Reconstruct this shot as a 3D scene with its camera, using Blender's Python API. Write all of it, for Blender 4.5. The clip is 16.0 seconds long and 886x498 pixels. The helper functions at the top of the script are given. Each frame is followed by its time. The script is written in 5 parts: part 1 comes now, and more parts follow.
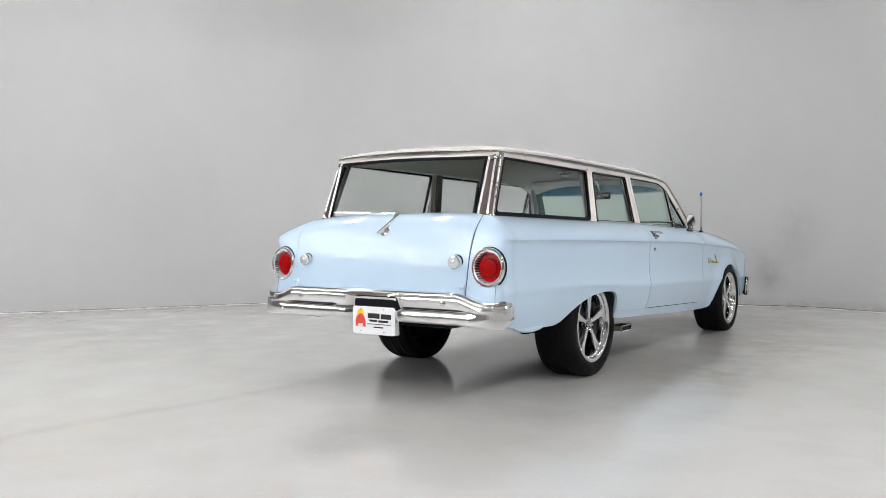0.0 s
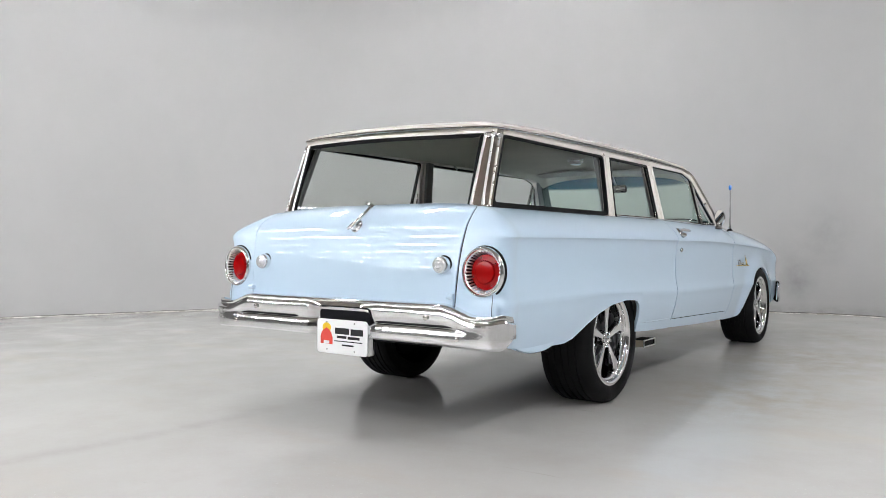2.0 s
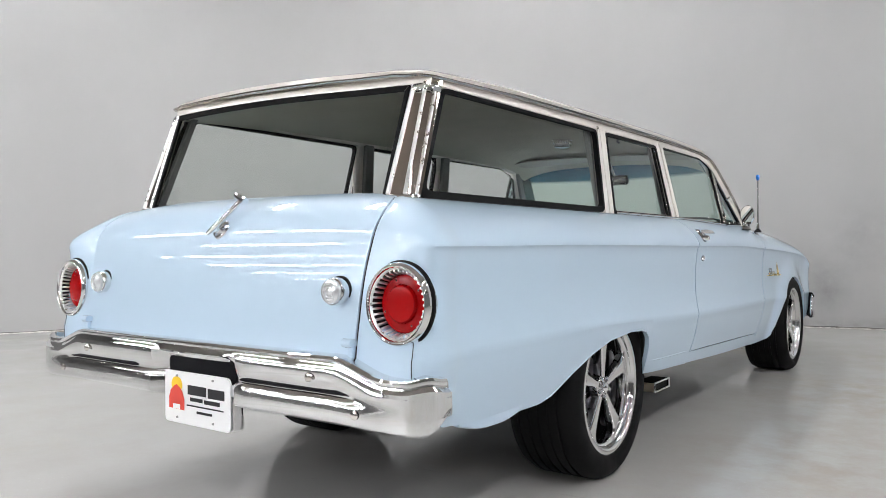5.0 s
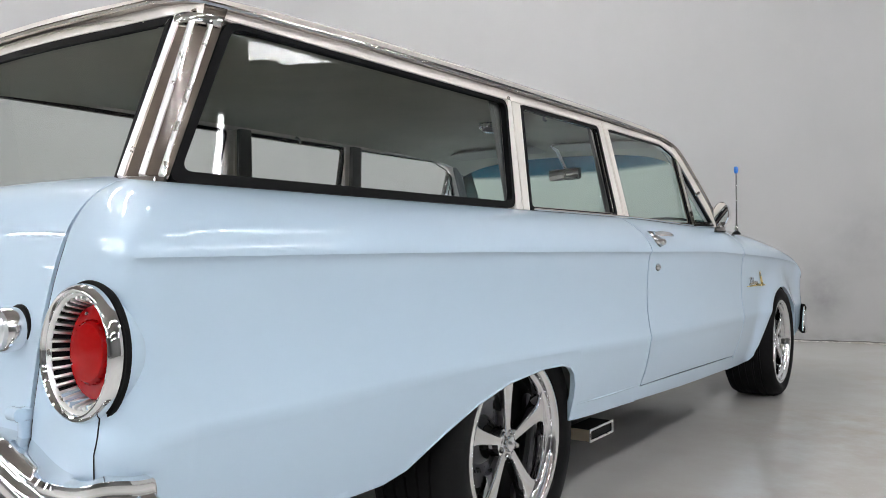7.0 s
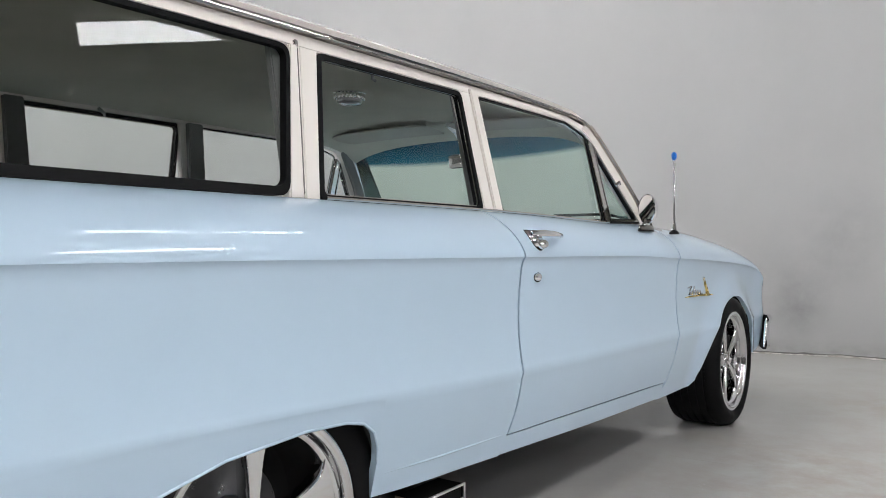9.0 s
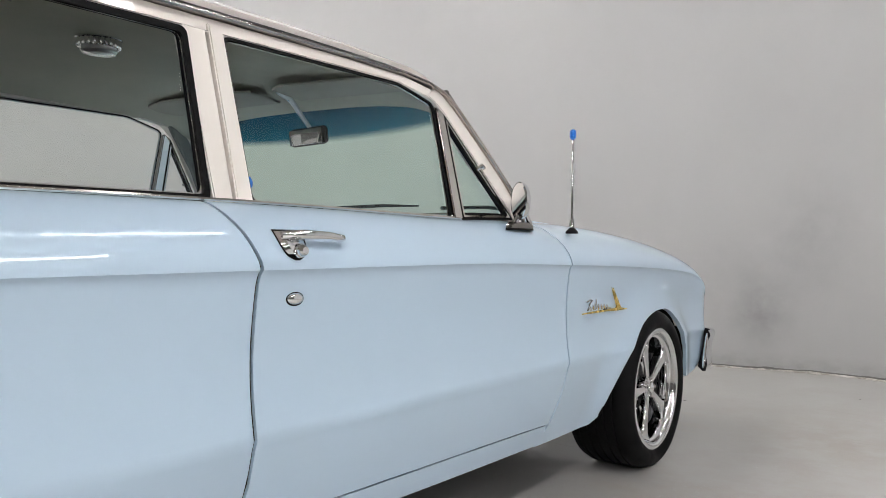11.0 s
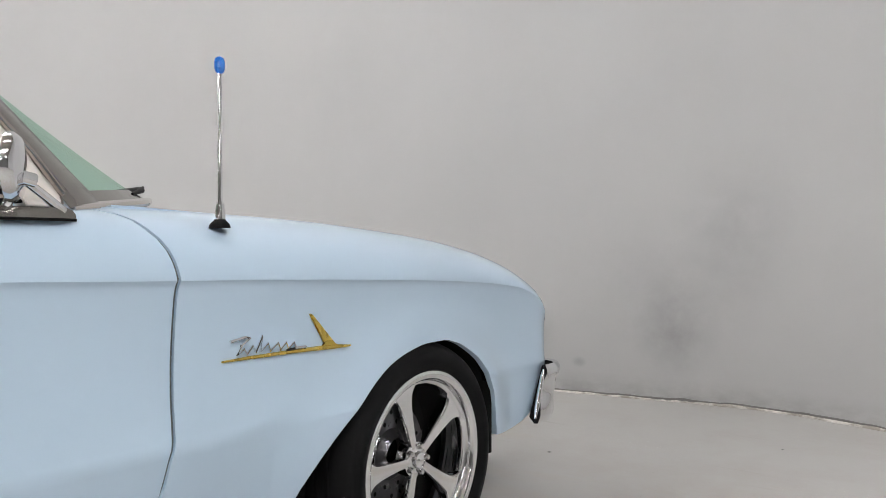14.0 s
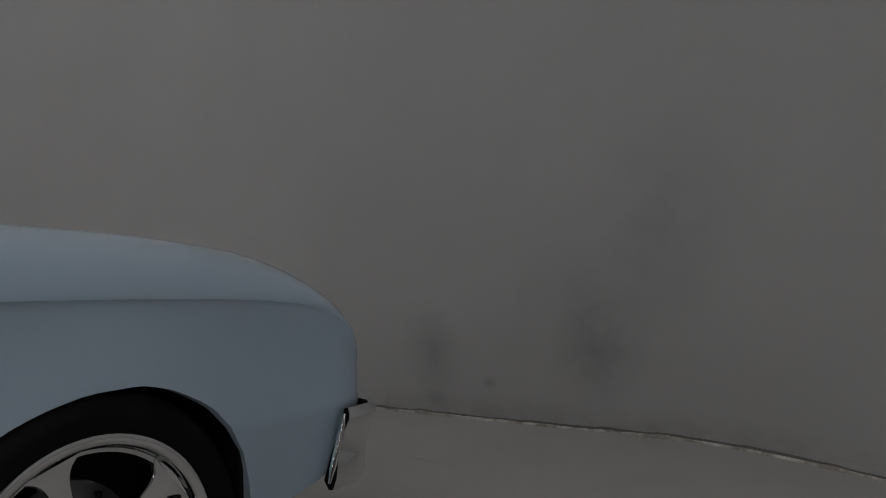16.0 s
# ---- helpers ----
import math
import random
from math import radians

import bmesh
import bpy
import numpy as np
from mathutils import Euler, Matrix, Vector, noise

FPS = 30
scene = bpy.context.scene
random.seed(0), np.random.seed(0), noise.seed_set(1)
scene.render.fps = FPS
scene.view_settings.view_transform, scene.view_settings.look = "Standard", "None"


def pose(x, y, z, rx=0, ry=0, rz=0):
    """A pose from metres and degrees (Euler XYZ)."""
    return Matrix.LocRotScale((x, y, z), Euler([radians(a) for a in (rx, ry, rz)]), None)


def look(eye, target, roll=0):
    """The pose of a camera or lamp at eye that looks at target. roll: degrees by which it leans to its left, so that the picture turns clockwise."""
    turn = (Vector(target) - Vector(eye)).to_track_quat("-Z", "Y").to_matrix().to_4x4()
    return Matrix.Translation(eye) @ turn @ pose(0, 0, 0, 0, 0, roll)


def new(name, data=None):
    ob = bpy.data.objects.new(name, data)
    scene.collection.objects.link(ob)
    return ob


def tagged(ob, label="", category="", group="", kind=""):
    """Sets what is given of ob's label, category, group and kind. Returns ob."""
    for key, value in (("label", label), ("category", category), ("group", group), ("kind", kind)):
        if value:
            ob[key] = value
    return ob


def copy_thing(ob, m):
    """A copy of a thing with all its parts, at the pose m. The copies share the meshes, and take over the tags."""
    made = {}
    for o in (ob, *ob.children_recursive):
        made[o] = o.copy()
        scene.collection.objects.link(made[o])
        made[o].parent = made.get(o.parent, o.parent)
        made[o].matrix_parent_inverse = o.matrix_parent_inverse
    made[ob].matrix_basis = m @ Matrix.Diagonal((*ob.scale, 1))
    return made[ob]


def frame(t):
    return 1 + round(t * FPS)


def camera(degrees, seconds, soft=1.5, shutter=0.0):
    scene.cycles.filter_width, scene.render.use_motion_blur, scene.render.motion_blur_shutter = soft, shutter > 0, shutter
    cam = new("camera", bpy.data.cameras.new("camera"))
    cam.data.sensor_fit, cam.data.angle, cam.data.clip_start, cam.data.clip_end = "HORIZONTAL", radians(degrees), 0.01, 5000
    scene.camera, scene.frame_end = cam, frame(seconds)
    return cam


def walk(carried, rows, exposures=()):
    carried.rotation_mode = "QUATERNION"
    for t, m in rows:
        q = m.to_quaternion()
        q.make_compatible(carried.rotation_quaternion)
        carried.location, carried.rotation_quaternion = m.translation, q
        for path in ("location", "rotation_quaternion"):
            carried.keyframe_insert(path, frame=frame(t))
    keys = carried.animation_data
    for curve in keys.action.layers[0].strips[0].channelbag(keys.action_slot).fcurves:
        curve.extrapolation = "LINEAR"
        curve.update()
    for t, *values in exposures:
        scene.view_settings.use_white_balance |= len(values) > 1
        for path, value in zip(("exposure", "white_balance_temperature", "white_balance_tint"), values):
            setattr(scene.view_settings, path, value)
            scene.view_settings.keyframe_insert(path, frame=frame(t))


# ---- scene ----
cam = camera(60.5, 16.0, soft=0.7)
PATH = [
    (0, (2.796, -4.507, 0.814), (1.597, -2.834, 0.800), -0.0),
    (0.5, (2.691, -4.322, 0.808), (1.490, -2.649, 0.799), 0.1),
    (1, (2.585, -4.141, 0.799), (1.382, -2.468, 0.791), -0.0),
    (1.5, (2.490, -3.972, 0.802), (1.283, -2.302, 0.794), 0.0),
    (2, (2.385, -3.793, 0.800), (1.179, -2.125, 0.790), 0.1),
    (2.5, (2.287, -3.604, 0.798), (1.079, -1.935, 0.792), -0.0),
    (3, (2.186, -3.427, 0.808), (0.982, -1.755, 0.803), -0.1),
    (3.2, (2.156, -3.365, 0.811), (0.953, -1.692, 0.802), -0.2),
    (5.5, (1.857, -2.446, 0.832), (0.653, -0.776, 0.830), -0.3),
    (6, (1.835, -2.229, 0.830), (0.629, -0.559, 0.830), -0.3),
    (6.5, (1.827, -2.024, 0.843), (0.618, -0.356, 0.843), -0.3),
    (7, (1.824, -1.818, 0.835), (0.613, -0.151, 0.846), -0.6),
    (7.5, (1.823, -1.595, 0.833), (0.613, 0.072, 0.843), -0.7),
    (8, (1.841, -1.392, 0.838), (0.628, 0.274, 0.852), -0.8),
    (8.5, (1.839, -1.175, 0.846), (0.631, 0.494, 0.852), -0.7),
    (8.7, (1.847, -1.085, 0.848), (0.636, 0.582, 0.854), -0.5),
    (10.8, (1.902, -0.161, 0.895), (0.688, 1.503, 0.870), 0.3),
    (11, (1.910, -0.069, 0.891), (0.694, 1.594, 0.866), 0.4),
    (11.5, (1.924, 0.167, 0.884), (0.708, 1.830, 0.863), 0.2),
    (12, (1.959, 0.391, 0.886), (0.735, 2.049, 0.870), -0.0),
    (12.5, (1.975, 0.626, 0.886), (0.754, 2.286, 0.871), -0.1),
    (13, (2.005, 0.852, 0.890), (0.780, 2.508, 0.876), -0.1),
    (13.5, (2.041, 1.065, 0.892), (0.806, 2.714, 0.875), -0.1),
    (14, (2.051, 1.291, 0.885), (0.818, 2.941, 0.866), -0.1),
    (14.5, (2.084, 1.508, 0.889), (0.839, 3.151, 0.871), -0.2),
    (15, (2.100, 1.735, 0.879), (0.850, 3.371, 0.861), -0.6),
    (15.5, (2.118, 1.962, 0.872), (0.863, 3.596, 0.858), -1.1),
    (16, (2.132, 2.187, 0.872), (0.869, 3.814, 0.856), -1.2),
]
STOPS = [(0.0, 0.16, 6420, 10), (8.7, 0.14, 6420, 10), (10.8, 0.18, 6600, 11), (15.0, 0.2, 6600, 11), (15.2, -0.04, 6600, 11), (15.5, -0.71, 6600, 11),
         (16.0, -1.98, 6550, 11)]
walk(cam, [(t, look(eye, target, roll)) for t, eye, target, roll in PATH], STOPS)

# ---- light ----
world = bpy.data.worlds.new("studio_world")
scene.world = world
world.use_nodes = True
world.node_tree.nodes["Background"].inputs[0].default_value = (0.9, 0.95, 1.0, 1)
world.node_tree.nodes["Background"].inputs[1].default_value = 0.05
TUBE_POWER = 122.0
STRIP_POWER = 76.0
scene.view_settings.exposure = 0.0


# ---- materials ----
def material(name, color, rough=0.5, metal=0.0, coat=0.0, coat_rough=0.03, ior=1.45):
    m = bpy.data.materials.new(name)
    m.use_nodes = True
    b = m.node_tree.nodes["Principled BSDF"]
    b.inputs["Base Color"].default_value = (*color, 1)
    b.inputs["Roughness"].default_value = rough
    b.inputs["Metallic"].default_value = metal
    b.inputs["Coat Weight"].default_value = coat
    b.inputs["Coat Roughness"].default_value = coat_rough
    b.inputs["IOR"].default_value = ior
    return m


class Nodes:
    """Short hand for wiring one material."""

    def __init__(self, m):
        self.t = m.node_tree
        self.bsdf = self.t.nodes.get("Principled BSDF")
        self.co = self.t.nodes.new("ShaderNodeTexCoord").outputs["Object"]

    def node(self, kind, **sockets):
        n = self.t.nodes.new(kind)
        for k, v in sockets.items():
            s = n.inputs[k.replace("_", " ")]
            if isinstance(v, bpy.types.NodeSocket):
                self.t.links.new(v, s)
            else:
                s.default_value = v
        return n

    def noise(self, scale, detail=4.0, rough=0.55, co=None, stretch=None):
        co = co or self.co
        if stretch:
            mp = self.node("ShaderNodeMapping", Vector=co)
            mp.inputs["Scale"].default_value = stretch
            co = mp.outputs[0]
        return self.node("ShaderNodeTexNoise", Vector=co, Scale=scale, Detail=detail, Roughness=rough).outputs["Fac"]

    def span(self, v, a, b, c, d):
        n = self.node("ShaderNodeMapRange", Value=v)
        for k, x in zip(("From Min", "From Max", "To Min", "To Max"), (a, b, c, d)):
            n.inputs[k].default_value = x
        return n.outputs[0]

    def math(self, op, a, b=0.0):
        n = self.t.nodes.new("ShaderNodeMath")
        n.operation = op
        for s, v in zip(n.inputs, (a, b)):
            if isinstance(v, bpy.types.NodeSocket):
                self.t.links.new(v, s)
            else:
                s.default_value = v
        return n.outputs[0]

    def mix(self, f, a, b):
        n = self.t.nodes.new("ShaderNodeMix")
        n.data_type = "RGBA"
        for s, v in zip((n.inputs[0], n.inputs[6], n.inputs[7]), (f, a, b)):
            if isinstance(v, bpy.types.NodeSocket):
                self.t.links.new(v, s)
            else:
                s.default_value = (*v, 1) if isinstance(v, tuple) else v
        return n.outputs[2]

    def spot(self, place, radius, stretch=(1, 1, 1)):
        """1 in a soft patch round a place, 0 outside."""
        mp = self.node("ShaderNodeMapping", Vector=self.co)
        mp.inputs["Location"].default_value = [-p * s / radius for p, s in zip(place, stretch)]
        mp.inputs["Scale"].default_value = [s / radius for s in stretch]
        ln = self.t.nodes.new("ShaderNodeVectorMath")
        ln.operation = "LENGTH"
        self.t.links.new(mp.outputs[0], ln.inputs[0])
        n = self.node("ShaderNodeMapRange", Value=ln.outputs["Value"])
        n.interpolation_type = "SMOOTHSTEP"
        for k, x in zip(("From Min", "From Max", "To Min", "To Max"), (0.0, 1.0, 1.0, 0.0)):
            n.inputs[k].default_value = x
        return n.outputs[0]

    def bump(self, height, strength, distance=0.002):
        b = self.node("ShaderNodeBump", Height=height, Strength=strength, Distance=distance)
        self.t.links.new(b.outputs[0], self.bsdf.inputs["Normal"])

    def put(self, socket, v):
        self.t.links.new(v, self.bsdf.inputs[socket])


def paint_material(name, color, rough=0.42):
    m = material(name, color, rough, 0.0, 1.0, 0.02, 1.4)
    n = Nodes(m)
    dark = tuple(c * 0.965 for c in color)
    n.put("Base Color", n.mix(n.noise(3.0, 2), dark, color))
    fine = n.noise(9.0, 2)
    b = n.node("ShaderNodeBump", Height=fine, Strength=0.03, Distance=0.01)
    n.t.links.new(b.outputs[0], n.bsdf.inputs["Coat Normal"])
    return m


BLUE = paint_material("pale_blue_paint", (0.502, 0.645, 0.787))
WHITE = paint_material("white_roof_paint", (0.84, 0.79, 0.74))


def chrome_material(name, color, rough):
    m = material(name, color, rough, 1.0)
    n = Nodes(m)
    n.put("Roughness", n.span(n.noise(35.0, 3), 0.3, 0.7, rough * 0.6, rough * 1.6))
    n.bump(n.noise(14.0, 2), 0.05, 0.004)
    return m


CHROME = chrome_material("chrome", (0.80, 0.805, 0.815), 0.035)
FIN = chrome_material("bright_fin_metal", (0.88, 0.88, 0.88), 0.35)
STEEL = chrome_material("stainless_trim", (0.66, 0.63, 0.60), 0.08)
PILLAR = chrome_material("aged_stainless", (0.68, 0.62, 0.575), 0.05)
DARK_TRIM = chrome_material("dull_grey_trim", (0.29, 0.275, 0.26), 0.16)
GUTTER = chrome_material("aged_gutter_metal", (0.44, 0.405, 0.38), 0.14)
DULL = chrome_material("dull_steel", (0.35, 0.35, 0.36), 0.35)
IRON = chrome_material("dark_cast_iron", (0.10, 0.10, 0.105), 0.35)
GOLD = chrome_material("gold_plate", (0.75, 0.55, 0.13), 0.22)
BLACK = material("black_rubber", (0.006, 0.006, 0.0065), 0.55)
SEAM = material("seam_shadow_rubber", (0.01, 0.01, 0.012), 0.8)
UNDER = material("black_underbody", (0.012, 0.012, 0.012), 0.9)
CLOTH = material("grey_green_headliner", (0.52, 0.515, 0.43), 0.9)
TRIM = material("grey_interior_trim", (0.20, 0.205, 0.20), 0.6)
IVORY = material("ivory_vinyl", (0.62, 0.60, 0.53), 0.5)
VISOR = material("dull_ivory_vinyl", (0.40, 0.385, 0.33), 0.6)
DASH = material("grey_blue_dashboard", (0.40, 0.46, 0.48), 0.5)
BALL = material("blue_plastic", (0.008, 0.13, 0.52), 0.2, 0, 1.0)
PLATE = material("white_plate_enamel", (0.85, 0.85, 0.86), 0.3)
INK = material("black_ink", (0.015, 0.015, 0.018), 0.6)
RED_INK = material("red_ink", (0.72, 0.07, 0.05), 0.5)
YELLOW_INK = material("yellow_ink", (0.9, 0.60, 0.03), 0.5)
for mm, sc in ((CLOTH, 260.0), (TRIM, 120.0), (IVORY, 160.0), (VISOR, 160.0), (UNDER, 30.0)):
    nn = Nodes(mm)
    nn.bump(nn.noise(sc, 3), 0.25, 0.002)
    c = tuple(mm.node_tree.nodes["Principled BSDF"].inputs["Base Color"].default_value)[:3]
    nn.put("Base Color", nn.mix(nn.noise(6.0, 3), tuple(v * 0.85 for v in c), tuple(min(1, v * 1.08) for v in c)))

TYRE = material("tyre_rubber", (0.008, 0.008, 0.0085), 0.7)
for mm in (TYRE, BLACK, SEAM, UNDER):
    mm.node_tree.nodes["Principled BSDF"].inputs["Specular IOR Level"].default_value = 0.10
nn = Nodes(TYRE)
nn.bump(nn.noise(90.0, 3), 0.25, 0.002)
nn.put("Roughness", nn.span(nn.noise(7.0, 3), 0.3, 0.7, 0.5, 0.75))

LENS = material("red_lamp_lens", (0.30, 0.0005, 0.001), 0.2, 0, 0.25, 0.03)
LENS.node_tree.nodes["Principled BSDF"].inputs["Specular IOR Level"].default_value = 0.12
CLEAR = material("clear_ribbed_lens", (0.72, 0.74, 0.76), 0.12, 0.6, 1.0, 0.02)


def glass_material(name, tint, edge=0.80):
    """Thin glass: a tinted pane that lets light straight through, with its mirror gloss on top."""
    m = bpy.data.materials.new(name)
    m.use_nodes = True
    t = m.node_tree
    t.nodes.remove(t.nodes["Principled BSDF"])
    clear = t.nodes.new("ShaderNodeBsdfTransparent")
    clear.inputs[0].default_value = (*tint, 1)
    gloss = t.nodes.new("ShaderNodeBsdfGlossy")
    gloss.inputs["Roughness"].default_value = 0.0
    gloss.inputs["Color"].default_value = (1, 1, 1, 1)
    lw = t.nodes.new("ShaderNodeLayerWeight")
    lw.inputs[0].default_value = 0.5
    power = t.nodes.new("ShaderNodeMath")
    power.operation = "POWER"
    power.inputs[1].default_value = 4.5
    t.links.new(lw.outputs["Facing"], power.inputs[0])
    fr = t.nodes.new("ShaderNodeMath")
    fr.operation = "MULTIPLY_ADD"
    fr.inputs[1].default_value, fr.inputs[2].default_value = edge, 0.028
    t.links.new(power.outputs[0], fr.inputs[0])
    mix = t.nodes.new("ShaderNodeMixShader")
    t.links.new(fr.outputs[0], mix.inputs[0])
    t.links.new(clear.outputs[0], mix.inputs[1])
    t.links.new(gloss.outputs[0], mix.inputs[2])
    t.links.new(mix.outputs[0], t.nodes["Material Output"].inputs[0])
    return m, clear, t


GLASS = glass_material("side_glass", (0.86, 0.88, 0.87))[0]
SCREEN, screen_clear, st = glass_material("tinted_windscreen", (0.8, 0.9, 0.86), 0.10)
co = st.nodes.new("ShaderNodeTexCoord")
sep = st.nodes.new("ShaderNodeSeparateXYZ")
st.links.new(co.outputs["Object"], sep.inputs[0])
ramp = st.nodes.new("ShaderNodeValToRGB")
ramp.color_ramp.elements[0].position, ramp.color_ramp.elements[0].color = 0.765, (0.72, 0.87, 0.79, 1)
ramp.color_ramp.elements[1].position, ramp.color_ramp.elements[1].color = 1.0, (0.001, 0.04, 0.085, 1)
e = ramp.color_ramp.elements.new(0.815)
e.color = (0.003, 0.12, 0.185, 1)
mr = st.nodes.new("ShaderNodeMapRange")
mr.inputs["From Min"].default_value, mr.inputs["From Max"].default_value = 0.95, 1.34
st.links.new(sep.outputs["Z"], mr.inputs[0])
st.links.new(mr.outputs[0], ramp.inputs[0])
st.links.new(ramp.outputs[0], screen_clear.inputs[0])

# wall: grey emulsion with soft smudges and a grubby foot
WALL = material("grey_wall_paint", (0.5, 0.5, 0.5), 0.75)
n = Nodes(WALL)
base = n.mix(n.span(n.noise(0.55, 3, 0.5), 0.3, 0.7, 0, 1), (0.418, 0.417, 0.415), (0.447, 0.446, 0.445))
base = n.mix(n.span(n.noise(5.0, 5, 0.6, stretch=(1, 1, 0.5)), 0.35, 0.75, 0, 0.22), base, (0.396, 0.396, 0.395))
cloud = n.span(n.noise(7.0, 4, 0.6), 0.25, 0.75, 0.35, 1.0)
for place, r, sx, dark in (((0.98, 5.12, 0.95), 0.42, (1, 0.3, 0.8), 0.28), ((0.68, 5.1, 0.43), 0.26, (1, 0.3, 0.8), 0.5),
                           ((-0.12, 4.95, 0.36), 0.2, (1, 0.3, 0.7), 0.5), ((0.18, 5.0, 0.235), 0.05, (1, 0.3, 1.4), 0.75),
                           ((-0.1, 4.97, 0.14), 0.07, (0.8, 0.3, 1.2), 0.6), ((0.62, 5.08, 0.62), 0.55, (0.9, 0.3, 1.0), 0.22)):
    f = n.math("MULTIPLY", n.math("MULTIPLY", n.spot(place, r, sx), cloud), dark)
    base = n.mix(f, base, (0.16, 0.16, 0.16))
sx = n.node("ShaderNodeSeparateXYZ", Vector=n.co)
foot = n.span(sx.outputs["Z"], 0.06, 0.19, 1.0, 0.0)
foot = n.math("MULTIPLY", foot, n.span(sx.outputs["X"], -3.2, -0.8, 0.12, 1.0))
foot = n.math("MULTIPLY", foot, n.span(n.noise(9.0, 4, 0.6, stretch=(1, 1, 2)), 0.35, 0.65, 0.1, 0.6))
n.put("Base Color", n.mix(foot, base, (0.24, 0.23, 0.22)))
n.put("Roughness", n.span(n.noise(3.0, 3), 0.3, 0.7, 0.6, 0.85))
n.bump(n.noise(22.0, 5, 0.6), 0.12, 0.004)

# charcoal for an unseen wall, made up to put dark bands in the chrome
DARK_WALL = material("charcoal_reflection_wall", (0.09, 0.088, 0.086), 0.8)
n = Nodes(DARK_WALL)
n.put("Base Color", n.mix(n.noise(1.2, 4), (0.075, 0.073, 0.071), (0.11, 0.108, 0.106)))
# floor: sealed pale grey concrete, glossy, with faint scuffs and yellowish drips
FLOOR = material("sealed_concrete", (0.6, 0.6, 0.58), 0.28)
n = Nodes(FLOOR)
base = n.mix(n.span(n.noise(0.5, 3, 0.5), 0.25, 0.75, 0, 1), (0.455, 0.446, 0.432), (0.515, 0.507, 0.494))
base = n.mix(n.span(n.noise(2.2, 6, 0.66), 0.46, 0.78, 0, 0.34), base, (0.39, 0.355, 0.315))
base = n.mix(n.span(n.noise(1.6, 4, 0.6, stretch=(0.5, 1.4, 1)), 0.56, 0.74, 0, 0.45), base, (0.50, 0.45, 0.39))
base = n.mix(n.span(n.noise(45.0, 2, 0.5), 0.74, 0.82, 0, 0.2), base, (0.30, 0.29, 0.28))
for place, r in (((0.55, 4.02, 0.03), 0.012), ((1.32, 4.55, 0.06), 0.009), ((0.3, 3.6, 0.0), 0.01)):
    base = n.mix(n.spot(place, r, (1, 1, 0.2)), base, (0.03, 0.03, 0.03))
# brown stains; beside the car also darkened to stand for its dark reflection
blot_and_reflection = n.span(n.noise(4.0, 5, 0.65), 0.38, 0.62, 0.0, 1.0)
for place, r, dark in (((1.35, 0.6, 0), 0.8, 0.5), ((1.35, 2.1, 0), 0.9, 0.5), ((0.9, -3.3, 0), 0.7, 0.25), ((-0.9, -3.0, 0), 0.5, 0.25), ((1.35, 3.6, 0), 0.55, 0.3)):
    f = n.math("MULTIPLY", n.math("MULTIPLY", n.spot(place, r, (1, 0.7, 0.1)), blot_and_reflection), dark)
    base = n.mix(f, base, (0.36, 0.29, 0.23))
# a long dull scuff, pale flecks and hair-thin scratches
for k in range(9):
    x, y = -0.62 - 0.06 * math.sin(k * 0.7), -3.15 + 0.23 * k
    f = n.math("MULTIPLY", n.math("MULTIPLY", n.spot((x, y, 0), 0.24, (2.4, 0.8, 0.1)), n.span(n.noise(9.0, 5, 0.65), 0.3, 0.62, 0.15, 1.0)), 0.22)
    base = n.mix(f, base, (0.30, 0.285, 0.27))
fleck = n.math("MULTIPLY", n.span(n.noise(85.0, 3, 0.6), 0.64, 0.72, 0, 0.6), n.math("MAXIMUM", n.spot((0.65, -2.2, 0), 0.75, (1, 1, 0.1)), n.span(n.noise(1.3, 3, 0.5), 0.52, 0.64, 0, 0.7)))
base = n.mix(fleck, base, (0.66, 0.65, 0.63))
hair = n.math("MULTIPLY", n.span(n.noise(7.0, 2, 0.5, stretch=(0.25, 6.0, 1)), 0.70, 0.73, 0, 0.25), n.span(n.noise(1.9, 2), 0.5, 0.65, 0, 1))
base = n.mix(hair, base, (0.33, 0.31, 0.29))
n.put("Base Color", base)
n.put("Roughness", n.span(n.noise(2.6, 5, 0.6), 0.3, 0.7, 0.09, 0.19))
n.bsdf.inputs["Specular IOR Level"].default_value = 0.75
n.bump(n.math("ADD", n.noise(4.0, 4, 0.5), n.math("MULTIPLY", n.noise(38.0, 4, 0.6), 0.25)), 0.08, 0.006)
# blue jamb with the shade of the door gap put into its colour
JAMB = material("shaded_door_jamb", (0.09, 0.105, 0.12), 0.5)
JOINT = material("grimy_joint", (0.17, 0.167, 0.16), 0.85)
CAULK = material("flaking_white_caulk", (0.6, 0.58, 0.54), 0.8)
n = Nodes(CAULK)
n.put("Base Color", n.mix(n.span(n.noise(11.0, 5, 0.7), 0.4, 0.6, 0, 1), (0.30, 0.28, 0.25), (0.66, 0.64, 0.60)))
n.bump(n.noise(60.0, 4), 0.5, 0.004)
ENAMEL = material("white_lamp_enamel", (0.75, 0.75, 0.74), 0.5)
CEIL = material("brown_grey_ceiling_paint", (0.24, 0.215, 0.195), 0.85)
n = Nodes(CEIL)
n.put("Base Color", n.mix(n.noise(1.5, 4), (0.215, 0.19, 0.172), (0.265, 0.24, 0.218)))
GLOW = bpy.data.materials.new("lit_tube")
GLOW.use_nodes = True
gb = GLOW.node_tree.nodes["Principled BSDF"]
gb.inputs["Base Color"].default_value = (0.9, 0.9, 0.9, 1)
gb.inputs["Emission Color"].default_value = (0.985, 0.985, 0.99, 1)
gb.inputs["Emission Strength"].default_value = TUBE_POWER


